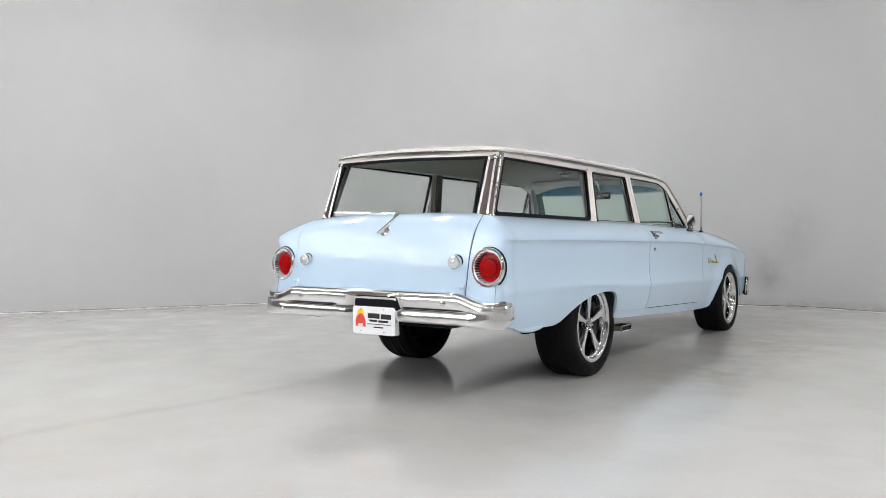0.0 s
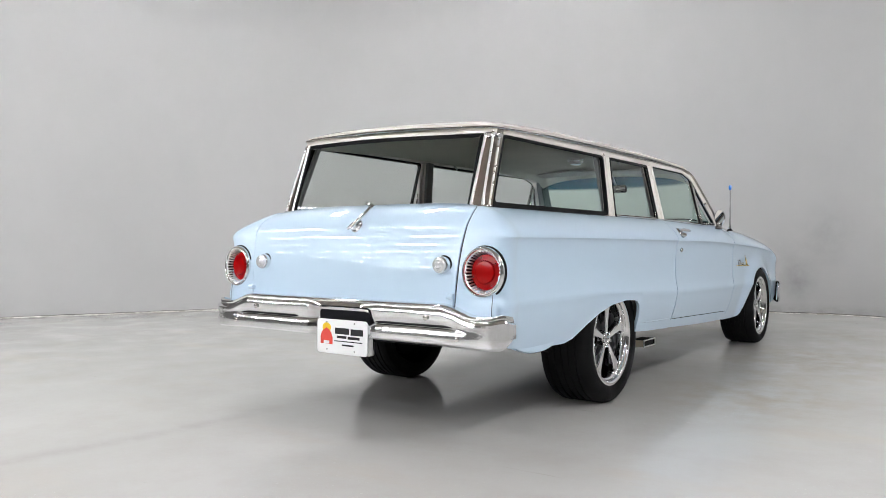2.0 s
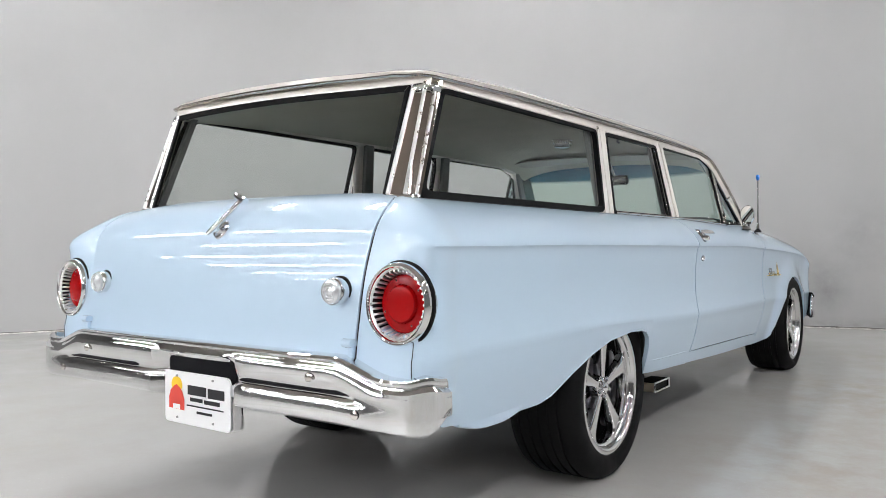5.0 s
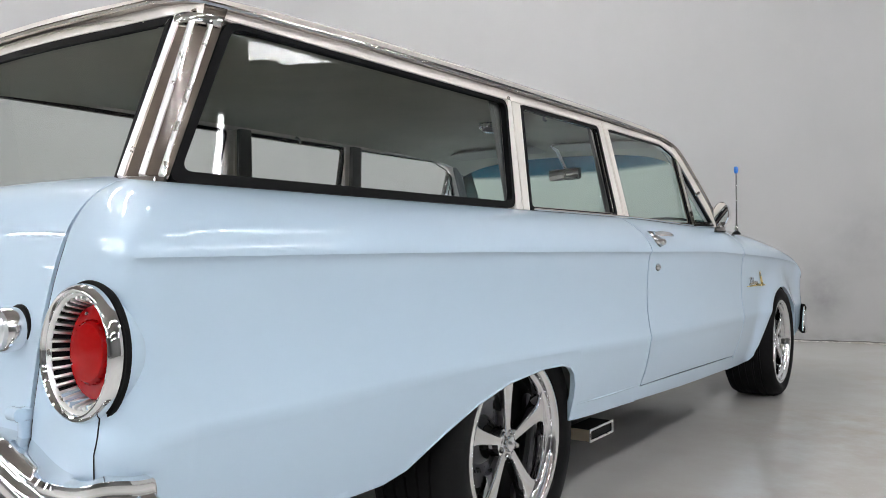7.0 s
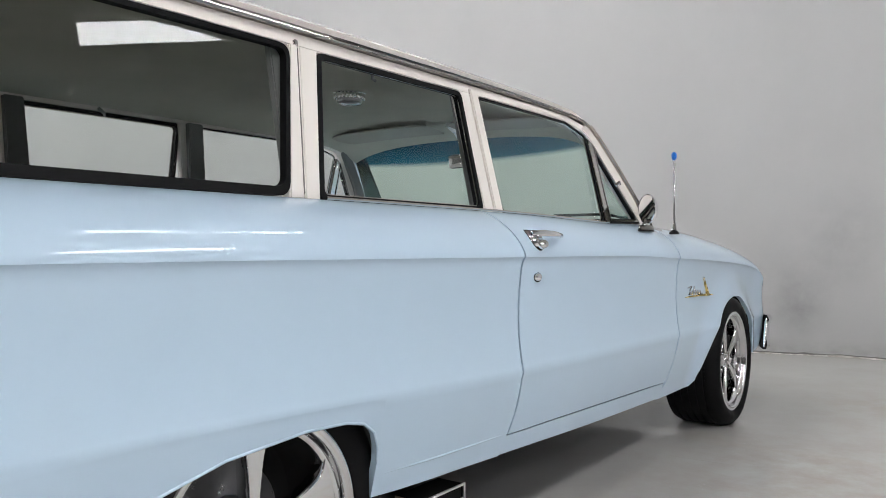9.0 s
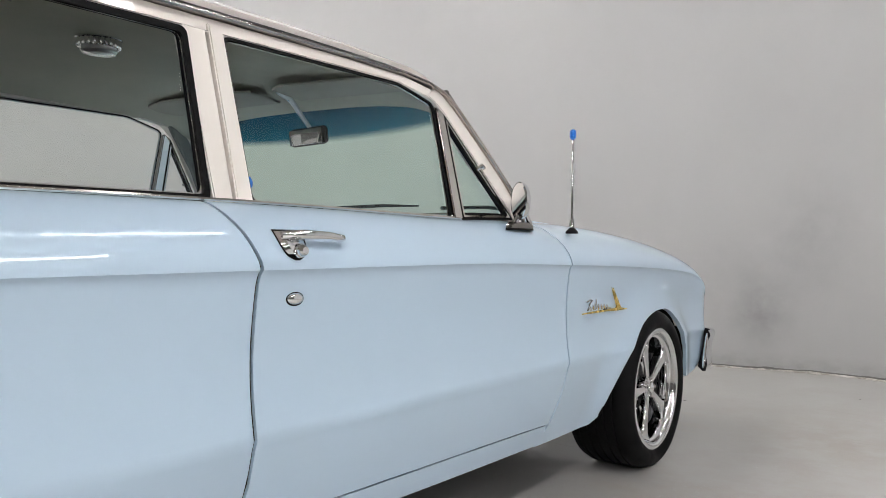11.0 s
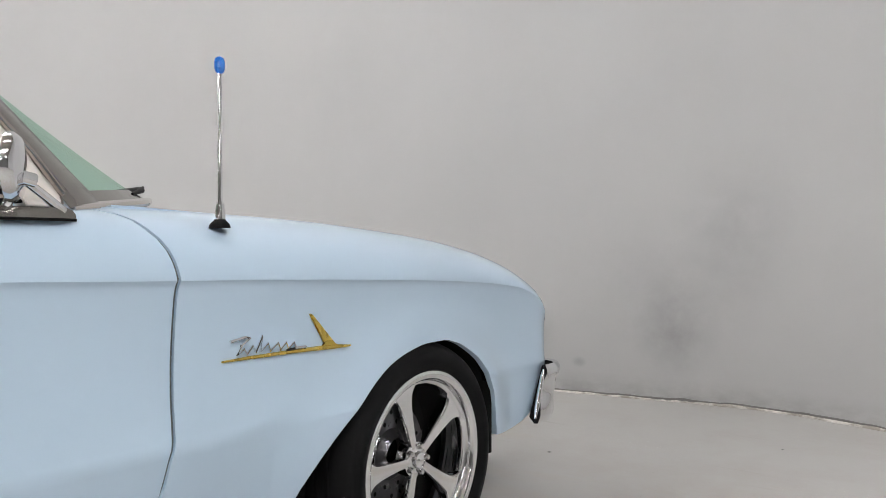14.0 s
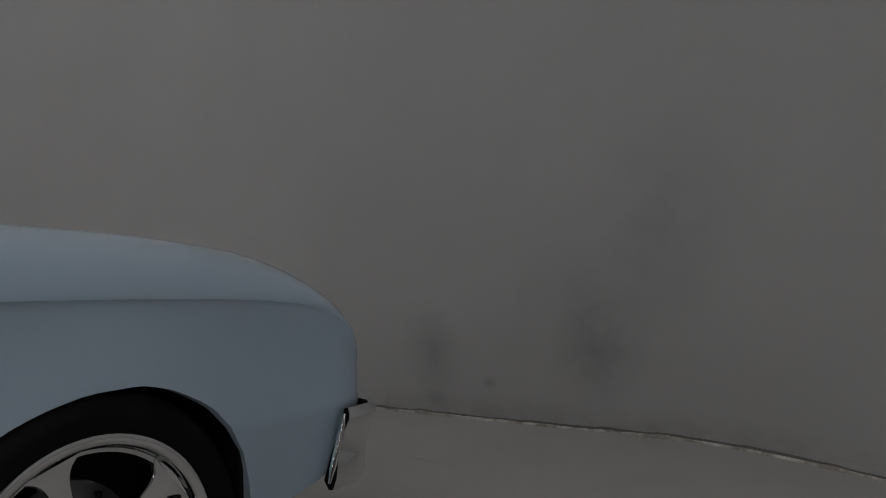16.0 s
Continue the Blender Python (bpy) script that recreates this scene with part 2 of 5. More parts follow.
STRIP = GLOW.copy()
STRIP.name = "lit_strip"
STRIP.node_tree.nodes["Principled BSDF"].inputs["Emission Strength"].default_value = STRIP_POWER
PANEL = GLOW.copy()
PANEL.name = "lit_diffuser"
PANEL.node_tree.nodes["Principled BSDF"].inputs["Emission Strength"].default_value = 22.0


# ---- mesh helpers ----
def finish(ob, mat, smooth=True, angle=38):
    me = ob.data
    if mat is not None:
        me.materials.append(mat)
    if smooth:
        me.polygons.foreach_set("use_smooth", [True] * len(me.polygons))
        me.set_sharp_from_angle(angle=radians(angle))
        uses = np.zeros(len(me.edges), int)
        idx = np.zeros(len(me.loops), int)
        me.loops.foreach_get("edge_index", idx)
        np.add.at(uses, idx, 1)
        for k in np.nonzero(uses == 1)[0]:
            me.edges[int(k)].use_edge_sharp = True
    return ob


def part(name, bm, mat, parent=None, label="", smooth=True, angle=38, clean=True, at=None):
    """Links a bmesh as one mesh object under a thing or a part."""
    if clean:
        bmesh.ops.remove_doubles(bm, verts=bm.verts, dist=1e-5)
        bmesh.ops.recalc_face_normals(bm, faces=bm.faces)
    me = bpy.data.meshes.new(name)
    bm.to_mesh(me)
    bm.free()
    ob = new(name, me)
    if parent is not None:
        ob.parent = parent
    if at is not None:
        ob.matrix_basis = at
    finish(ob, mat, smooth, angle)
    return tagged(ob, label)


def grid(rows, close_u=False, close_v=False, bm=None):
    """A sheet through rows of points."""
    bm = bm or bmesh.new()
    vs = [[bm.verts.new(p) for p in r] for r in rows]
    nr, nc = len(vs), len(vs[0])
    for i in range(nr if close_u else nr - 1):
        for j in range(nc if close_v else nc - 1):
            q = [vs[i][j], vs[i][(j + 1) % nc], vs[(i + 1) % nr][(j + 1) % nc], vs[(i + 1) % nr][j]]
            if (q[0].co - q[1].co).length < 1e-6 and (q[2].co - q[3].co).length < 1e-6:
                continue
            bm.faces.new(q)
    return bm


def box(lo, hi, bm=None, bevel=0.0):
    bm = bm or bmesh.new()
    c = [(a + b) / 2 for a, b in zip(lo, hi)]
    s = [b - a for a, b in zip(lo, hi)]
    r = bmesh.ops.create_cube(bm, size=1.0, matrix=Matrix.Translation(c) @ Matrix.Diagonal((*s, 1)))
    if bevel:
        es = list({e for v in r["verts"] for e in v.link_edges})
        bmesh.ops.bevel(bm, geom=es, offset=bevel, segments=2, affect="EDGES", profile=0.5)
    return bm


def lathe(profile, n=48, bm=None):
    """Turns a profile of (radius, x) about the x axis."""
    rows = [[(x, r * math.cos(2 * math.pi * i / n), r * math.sin(2 * math.pi * i / n)) for r, x in profile] for i in range(n)]
    return grid(rows, close_u=True, bm=bm)


def tube(path, radius, n=10, bm=None, caps=True):
    """A round bar along a path; radius may be a list."""
    bm = bm or bmesh.new()
    pts = [Vector(p) for p in path]
    rad = radius if isinstance(radius, (list, tuple)) else [radius] * len(pts)
    rows = []
    up = Vector((0.13, 0.21, 1)).normalized()
    for i, p in enumerate(pts):
        d = (pts[min(i + 1, len(pts) - 1)] - pts[max(i - 1, 0)]).normalized()
        a = d.cross(up)
        if a.length < 0.1:
            a = d.cross(Vector((1, 0, 0)))
        a.normalize()
        b = d.cross(a)
        rows.append([p + (a * math.cos(2 * math.pi * k / n) + b * math.sin(2 * math.pi * k / n)) * rad[i] for k in range(n)])
    grid(rows, close_v=True, bm=bm)
    if caps:
        bm.verts.ensure_lookup_table()
        for r in (rows[0], rows[-1]):
            try:
                bm.faces.new([bm.verts.new(p) for p in r])
            except ValueError:
                pass
    return bm


def solid(ob, thick, offset=-1.0):
    m = ob.modifiers.new("thickness", "SOLIDIFY")
    m.thickness, m.offset = thick, offset
    return ob


def ip(x, table):
    return float(np.interp(x, [a for a, _ in table], [b for _, b in table]))


def smooth_ip(x, table):
    """Monotone-ish smooth curve through a table."""
    xs, ys = [a for a, _ in table], [b for _, b in table]
    if x <= xs[0]:
        return ys[0]
    if x >= xs[-1]:
        return ys[-1]
    i = int(np.searchsorted(xs, x)) - 1
    i = max(0, min(i, len(xs) - 2))

    def slope(k):
        if k <= 0 or k >= len(xs) - 1:
            j = min(max(k, 0), len(xs) - 2)
            return (ys[j + 1] - ys[j]) / (xs[j + 1] - xs[j])
        a = (ys[k] - ys[k - 1]) / (xs[k] - xs[k - 1])
        b = (ys[k + 1] - ys[k]) / (xs[k + 1] - xs[k])
        return 0.0 if a * b <= 0 else 2 * a * b / (a + b)
    h = xs[i + 1] - xs[i]
    u = (x - xs[i]) / h
    return ((2 * u ** 3 - 3 * u ** 2 + 1) * ys[i] + (u ** 3 - 2 * u ** 2 + u) * h * slope(i)
            + (-2 * u ** 3 + 3 * u ** 2) * ys[i + 1] + (u ** 3 - u ** 2) * h * slope(i + 1))


def ease(x):
    x = max(0.0, min(1.0, x))
    return x * x * (3 - 2 * x)


# ---- the studio ----
def ground(y):
    """The floor rises gently towards the end wall."""
    return -0.03 + 0.0033 * max(0.0, y) ** 2.08


WALL_PLAN = [(-7.7, -1.7), (-6.86, -0.19), (-6.26, 0.91), (-5.17, 2.57), (-3.3, 4.05), (-1.7, 4.7), (-0.47, 4.93), (0.45, 5.06), (1.1, 5.14),
             (1.8, 5.0), (2.6, 4.7), (5.5, 4.5), (8.4, 3.9), (9.9, 2.0), (10.0, -2.0), (10.0, -7.0), (9.6, -12.0), (7.5, -16.0), (2.0, -17.5), (-5.0, -17.5),
             (-10.5, -16.0), (-12.8, -12.0), (-12.8, -7.5), (-10.4, -4.2)]


def wall_curve(steps=10):
    out = []
    k = len(WALL_PLAN)
    for i in range(k):
        p0, p1, p2, p3 = (Vector(WALL_PLAN[(i + j) % k]) for j in (-1, 0, 1, 2))
        for s in range(steps):
            u = s / steps
            out.append(0.5 * (2 * p1 + (p2 - p0) * u + (2 * p0 - 5 * p1 + 4 * p2 - p3) * u * u + (3 * p1 - p0 - 3 * p2 + p3) * u ** 3))
    return out


CURVE = wall_curve()
HEIGHT = 5.7
pale = [p for k, p in enumerate(CURVE) if k < 125]
# the unseen rest of the wall is dark only to shape reflections
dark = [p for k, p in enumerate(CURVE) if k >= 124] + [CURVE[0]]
for nm, line, mat, txt in (("wall_north", pale, WALL, "grey painted curved studio wall with smudges near the floor"), ("wall_south", dark, DARK_WALL, "unseen charcoal wall, added dark for the chrome to reflect")):
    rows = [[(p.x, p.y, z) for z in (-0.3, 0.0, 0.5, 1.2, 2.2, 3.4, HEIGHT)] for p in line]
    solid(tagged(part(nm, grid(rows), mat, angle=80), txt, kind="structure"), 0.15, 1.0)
rows = []
for i in range(80):
    y = -19.0 + 26.0 * i / 79
    rows.append([(-14.0 + 26 * j / 40, y, ground(y)) for j in range(41)])
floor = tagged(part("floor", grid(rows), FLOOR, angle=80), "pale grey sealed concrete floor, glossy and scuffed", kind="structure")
bm = box((-14, -19.5, HEIGHT), (12, 7, HEIGHT + 0.1))
ceiling = tagged(part("ceiling", bm, CEIL, smooth=False), "plain dull brown-grey studio ceiling", kind="structure")
# a thin uneven bead where wall meets floor
rows = []
rnd = random.Random(3)
fine = wall_curve(40)
start = next(i for i, p in enumerate(fine) if p.y <= -5.9 and p.x < -9)
fine = [p for p in fine[start:] + fine[:start] if p.y > -5.9]
inner = Vector((-0.5, -1.5))
for p in fine:
    w = (inner - p).normalized()
    g = ground(p.y)
    d = 0.012 + 0.016 * noise.noise((p.x * 6, p.y * 6, 0)) + rnd.uniform(0, 0.004)
    h = 0.010 + 0.012 * max(0, noise.noise((p.x * 9, p.y * 9, 4)))
    a, b = p - w * 0.02, p + w * max(0.004, d)
    rows.append([(a.x, a.y, g + h), (p.x + w.x * 0.003, p.y + w.y * 0.003, g + h), (b.x, b.y, g + 0.003), (b.x, b.y, g - 0.01)])
trim = tagged(part("trim", grid(rows), CAULK, angle=60), "flaking pale bead along the foot of the wall", kind="structure")


# dark broken joint above the bead
rows = []
for p in fine:
    w = (inner - p).normalized()
    g = ground(p.y) + 0.010 + 0.012 * max(0, noise.noise((p.x * 9, p.y * 9, 4)))
    h = 0.0045 + 0.008 * noise.noise((p.x * 3, p.y * 3, 7))
    a, b = p + w * 0.0045, p - w * 0.004
    rows.append([(a.x, a.y, g - 0.006), (a.x, a.y, g + max(0.001, h)), (b.x, b.y, g + max(0.001, h) + 0.002)])
part("dark_joint", grid(rows), JOINT, trim)


def ceiling_light(half):
    """A twin-tube batten hung under the ceiling, along x."""
    root = new("ceiling_light")
    part("housing", box((-half - 0.03, -0.09, 0.0), (half + 0.03, 0.09, 0.05), bevel=0.008), ENAMEL, root)
    for s in (-1, 1):
        part("tube", lathe([(0.0, -half), (0.018, -half), (0.018, half), (0.0, half)], 12), GLOW, root, "lit white tube", at=pose(0, 0.05 * s, -0.02))
    for x in (-0.7 * half, 0.7 * half):
        part("hanger", tube([(x, 0, 0.04), (x, 0, 0.8)], 0.004, 6), DULL, root)
    return tagged(root, "white twin-tube batten lamp, lit, hung under the ceiling", "ceiling lamp", "ceiling lamps")


LAMP_Z = HEIGHT - 0.8
near_spots = [(4.6, -3.4, 90), (4.7, -5.6, 90), (4.5, -1.2, 90), (4.3, 1.0, 90), (-2.3, -0.4, 90), (-4.0, -0.6, 90), (1.2, -7.0, 90)]
far_spots = [(x, -4.2 - 1.72 * k, 0) for k in range(8) for x in (-9.6, -5.8, -2.0) if x > -9 or 1 < k < 7]
far_spots += [(x, y, 90) for x in (5.6, 7.8) for y in (-6.5, -2.6)] + [(2.2, -8.5, 0), (2.2, -11.5, 0)]
first = ceiling_light(0.75)
for i, (x, y, a) in enumerate(near_spots):
    m = pose(x, y, LAMP_Z, 0, 0, a)
    if i == 0:
        first.matrix_basis = m
    else:
        copy_thing(first, m)


def strip_light():
    """A long flat strip lamp on two rods, along x."""
    root = new("strip_light")
    part("housing", box((-1.75, -0.05, 0.0), (1.75, 0.05, 0.06), bevel=0.008), ENAMEL, root)
    part("diffuser", box((-1.73, -0.028, -0.014), (1.73, 0.028, 0.0), bevel=0.004), STRIP, root, "lit white diffuser")
    for x in (-1.2, 1.2):
        part("hanger", tube([(x, 0, 0.05), (x, 0, 0.8)], 0.004, 6), DULL, root)
    return tagged(root, "long white strip lamp, lit, hung on two rods", "ceiling lamp", "strip lamps")


first = strip_light()
for i, (x, y, a) in enumerate(far_spots):
    m = pose(x, y, 3.6, 0, 0, a)
    if i == 0:
        first.matrix_basis = m
    else:
        copy_thing(first, m)
copy_thing(first, pose(-1.0, 2.3, 4.9, 0, 0, 90))
copy_thing(first, pose(-2.05, 2.35, 4.9, 0, 0, 90) @ Matrix.Diagonal((0.7, 1, 1, 1)))
copy_thing(first, pose(1.55, 2.85, 4.9, 0, 0, 92) @ Matrix.Diagonal((0.6, 0.5, 1, 1)))
copy_thing(first, pose(7.0, 1.75, 3.75, 0, 0, 16) @ Matrix.Diagonal((0.66, 1.6, 1, 1)))
# a wide framed twin-tube panel hung lower beside the car
panel = new("hanging_light")
part("tray", box((-0.13, -0.66, 0.0), (0.13, 0.66, 0.05), bevel=0.01), ENAMEL, panel)
for s in (-1, 1):
    part("diffuser", box((0.06 * s - 0.052, -0.64, -0.012), (0.06 * s + 0.052, 0.64, 0.0), bevel=0.004), PANEL, panel, "lit white diffuser")
part("cross_bar", box((-0.13, 0.27, -0.02), (0.13, 0.305, -0.012), bevel=0.002), ENAMEL, panel)
for x in (-0.1, 0.1):
    for y in (-0.5, 0.5):
        part("hanger", tube([(x, y, 0.04), (x, y, HEIGHT - 3.12)], 0.004, 6), DULL, panel)
panel.matrix_basis = pose(3.12, 1.79, 3.12, 0, 0, 28.6) @ Matrix.Diagonal((1.1, 0.93, 1, 1))
tagged(panel, "white framed light panel, lit, hung below the ceiling", "ceiling lamp")


# ---- the car: shape tables, metres, x to its right, y forward from the rear axle ----
UPPER = [(-1.25, 0.832), (-0.4, 0.836), (0.85, 0.832), (1.6, 0.829), (2.1, 0.814), (2.5, 0.801), (3.05, 0.773), (3.34, 0.743), (3.46, 0.705), (3.54, 0.645), (3.62, 0.53)]
LOWER = [(-1.25, 0.563), (-0.45, 0.563), (0.1, 0.548), (0.83, 0.519), (1.2, 0.512), (2.1, 0.501), (2.6, 0.497), (3.5, 0.485), (3.62, 0.475)]
TOP = [(-1.25, 0.968), (-0.6, 0.966), (0.9, 0.961), (1.86, 0.944), (2.08, 0.957), (2.33, 0.950), (2.64, 0.937), (2.9, 0.918), (3.1, 0.898), (3.2, 0.884),
       (3.30, 0.866), (3.40, 0.838), (3.48, 0.797), (3.54, 0.745), (3.585, 0.683), (3.62, 0.60)]
INNER = [(-1.25, 0.622), (-1.0, 0.632), (0.12, 0.669), (0.9, 0.696), (1.4, 0.708), (1.65, 0.714), (1.9, 0.732), (2.1, 0.672), (2.3, 0.63), (3.62, 0.60)]
FOOT = [(-1.25, 0.40), (-1.15, 0.385), (-1.0, 0.362), (-0.76, 0.346), (-0.60, 0.344), (-0.52, 0.359), (-0.39, 0.417), (-0.27, 0.462), (-0.13, 0.496),
        (0.05, 0.510), (0.16, 0.506), (0.215, 0.494), (0.25, 0.470), (0.268, 0.435), (0.274, 0.40), (0.277, 0.320), (0.86, 0.294), (1.4, 0.271), (2.03, 0.254),
        (2.26, 0.249), (2.365, 0.251), (2.43, 0.345), (2.505, 0.428), (2.58, 0.492), (2.655, 0.547), (2.72, 0.583), (2.80, 0.608), (2.87, 0.619), (2.94, 0.619),
        (3.01, 0.603), (3.06, 0.578), (3.10, 0.552), (3.14, 0.505), (3.17, 0.445), (3.186, 0.38), (3.192, 0.312), (3.30, 0.305), (3.374, 0.315), (3.44, 0.338),
        (3.50, 0.388), (3.56, 0.455), (3.62, 0.52)]
SEAM_R = [(0.30, 0.80), (0.36, 0.822), (0.42, 0.842), (0.52, 0.850), (0.70, 0.855), (0.80, 0.861), (0.842, 0.864), (0.90, 0.848), (0.942, 0.830), (0.97, 0.815)]
SEAM_F = [(0.25, 1.985), (0.32, 2.055), (0.40, 2.092), (0.524, 2.117), (0.70, 2.123), (0.812, 2.127), (0.86, 2.122), (0.885, 2.116), (0.905, 2.102), (0.925, 2.088), (0.938, 2.062), (0.95, 2.01)]
NOM_R, NOM_F, GAP = 0.855, 2.12, 0.0042


def width(y):
    return 0.816 - 0.002 * max(0, (y - 0.5) / 3) ** 2 - 0.10 * max(0.0, (y - 3.45) / 0.17) ** 3.0


ARCH = np.array([(y, smooth_ip(y, FOOT)) for y in np.linspace(2.40, 3.19, 90)])


def arch_flare(y, z):
    """How far the fender swells out towards the lip of the front wheel arch."""
    if not 2.3 < y < 3.42 or z > 0.80:
        return 0.0
    d = float(np.sqrt(((ARCH - (y, z)) ** 2).sum(axis=1).min()))
    return 0.024 * (1 - ease(d / 0.17)) ** 1.7 * ease((y - 2.33) / 0.08)


def side_x(y, z):
    """Half width of the body side at a height."""
    w, zu, zl, zt, xi = width(y), smooth_ip(y, UPPER), smooth_ip(y, LOWER), smooth_ip(y, TOP), smooth_ip(y, INNER)
    if z >= zu:
        u = min(1.0, (z - zu) / (zt - zu))
        return xi + (w - xi) * (1 - u ** 1.7) ** 0.72
    soft = 1 - 0.85 * ease((y - 3.3) / 0.3)
    w += arch_flare(y, z)
    if z >= zl:
        d, q = zu - z, (zu - z) / (zu - zl)
        return w - (0.009 * (1 - math.exp(-d / 0.010)) + 0.009 * math.sin(math.pi * min(1, q * 0.9))) * (1 - q ** 5) * soft
    e = zl - z
    return w - 0.004 * (1 - math.exp(-e / 0.012)) - 0.042 * (e / 0.22) ** 1.5 * (0.4 + 0.6 * soft) * (1 - 0.85 * ease((y - 2.95) / 0.22) * (1 - 0.5 * ease((y - 3.35) / 0.2)))


def shares(y, foot, fine=False):
    """Heights of the rows of a body side at y, bunched at the creases."""
    zu, zl, zt = smooth_ip(y, UPPER), smooth_ip(y, LOWER), smooth_ip(y, TOP)
    zf = foot
    zl2 = max(zl, zf)
    out = [zf + (zl2 - zf) * u for u in (0, 0.25, 0.5, 0.75, 0.92, 1.0)]
    mid = (0.05, 0.15, 0.3, 0.5, 0.68, 0.82, 0.91, 0.955, 0.98, 1.0)
    if fine:
        mid = (*np.linspace(0.04, 0.92, 23), 0.955, 0.98, 1.0)
    out += [zl2 + (zu - zl2) * u for u in mid]
    out += [zu + (zt - zu) * u for u in (0.04, 0.12, 0.25, 0.4, 0.55, 0.68, 0.79, 0.87, 0.93, 0.97, 1.0)]
    return out


def side_panel(ys, s, foot, seam_lo=None, seam_hi=None, fine=False):
    """A body side from column to column; its ends follow the shut lines."""
    rows = []
    for y0 in ys:
        r = []
        for z in shares(y0, foot(y0), fine):
            y = y0
            if seam_lo:
                y += (ip(z, seam_lo[0]) - seam_lo[1] + GAP) * max(0.0, 1 - abs(y0 - ys[0]) / 0.25)
            if seam_hi:
                y += (ip(z, seam_hi[0]) - seam_hi[1] - GAP) * max(0.0, 1 - abs(y0 - ys[-1]) / 0.25)
            r.append((s * side_x(y0, z), y, z))
        rows.append(r)
    return grid(rows)


def columns(a, b, step, extra=()):
    k = max(2, int(round((b - a) / step)))
    return sorted({round(a + (b - a) * i / k, 4) for i in range(k + 1)} | {round(e, 4) for e in extra if a < e < b})


GATE = [(0.44, -1.24), (0.55, -1.238), (0.65, -1.228), (0.74, -1.217), (0.82, -1.202), (0.88, -1.184), (0.92, -1.160), (0.945, -1.132), (0.962, -1.10), (0.976, -1.045)]
GATE_X = [(0.44, 0.600), (0.56, 0.603), (0.74, 0.612), (0.86, 0.624), (0.92, 0.628), (0.955, 0.620), (0.972, 0.594)]

car = new("station_wagon")
tagged(car, "pale blue vintage two-door station wagon with white roof", "car")


def foot_curve(y):
    return smooth_ip(y, FOOT)


def build_side(s):
    # quarter panel, with the corner that turns into the tail
    ys = columns(-1.08, NOM_R, 0.035, [a for a, _ in FOOT])
    bm = side_panel(ys, s, foot_curve, seam_hi=(SEAM_R, NOM_R), fine=True)
    zs = shares(-1.08, foot_curve(-1.08), True)
    rows = []
    for k in range(37):
        u = k / 36
        r = []
        for z in zs:
            p0 = Vector((side_x(-1.08, z), -1.08))
            zz = max(z, 0.44)
            p3 = Vector((smooth_ip(zz, GATE_X) + 0.003, smooth_ip(zz, GATE) + 0.004 * (1 - ease((z - 0.84) / 0.1))))
            brow = 1 - ease((z - 0.842) / 0.085)
            ledge = 0.006 * (1 - ease((z - 0.556) / 0.010))
            c = Vector((p0.x + 0.022 * brow + ledge, min(p3.y, -1.216 * brow + p3.y * (1 - brow)) - ledge))
            tight = 0.97 - 0.30 * ease((z - 0.85) / 0.11)
            p1, p2 = p0.lerp(c, tight), p3.lerp(c, tight * (1 - 0.06 * brow))
            q = p0 * (1 - u) ** 3 + p1 * 3 * u * (1 - u) ** 2 + p2 * 3 * u * u * (1 - u) + p3 * u ** 3
            r.append((s * q.x, q.y, z if z > 0.5 else z + (0.5 - z) * 0.62 * ease(u * 1.6)))
        rows.append(r)
    # round well for the tail lamp
    for r in rows:
        for j, (x, y, z) in enumerate(r):
            if y < -1.13 and abs(x) < 0.785 and (Vector((abs(x), z)) - Vector((0.724, 0.693))).length < 0.078:
                r[j] = (x, max(y, -1.14), z)
    grid(rows, bm=bm)
    quarter = solid(part("quarter_panel", bm, BLUE, car, angle=30), 0.018)
    seam = []
    for z in np.linspace(0.50, 0.60, 9):
        cut = []
        for r in rows:
            q = sorted(r, key=lambda v: v[2])
            zz = [v[2] for v in q]
            cut.append((abs(float(np.interp(z, zz, [v[0] for v in q]))), float(np.interp(z, zz, [v[1] for v in q]))))
        cut.sort()
        seam.append((s * 0.772, float(np.interp(0.772, [c[0] for c in cut], [c[1] for c in cut])) - 0.0005, z))
    part("panel_seam", tube(seam, 0.0011, 6), SEAM, quarter)
    # low pressed joint between the arch and the door
    joint = [(0.306, 0.3685), (0.41, 0.3635), (0.52, 0.3595), (0.64, 0.357), (0.73, 0.3555), (0.80, 0.354)]
    part("rocker_joint", tube([(s * (side_x(y, z) - 0.0008), y, z) for y, z in joint], [0.0012, 0.0032, 0.0034, 0.0032, 0.0028, 0.001], 10), BLUE, quarter)
    # rolled lip of the rear arch
    lip = [(y, z) for y, z in FOOT if -0.78 <= y <= 0.275]
    part("arch_lip", tube([(s * (side_x(y, z + 0.004) - 0.002), y, z + 0.0015) for y, z in lip], [0.001, 0.002] + [0.0036] * (len(lip) - 3) + [0.002], 10), BLUE, quarter)
    # rolled valance under the tail
    tab = [(-1.03, 0.358), (-0.985, 0.346), (-0.94, 0.336), (-0.88, 0.3295), (-0.82, 0.3285), (-0.75, 0.336), (-0.705, 0.346)]
    vr = []
    for y in np.linspace(-1.03, -0.705, 24):
        zb = smooth_ip(y, tab)
        vr.append([(s * 0.772, y, 0.40), (s * 0.776, y, zb + 0.012), (s * 0.774, y, zb + 0.004), (s * 0.766, y, zb), (s * 0.74, y, zb + 0.006)])
    solid(part("tail_valance", grid(vr), BLUE, car), 0.006)
    # door
    ys = columns(NOM_R, NOM_F, 0.05)
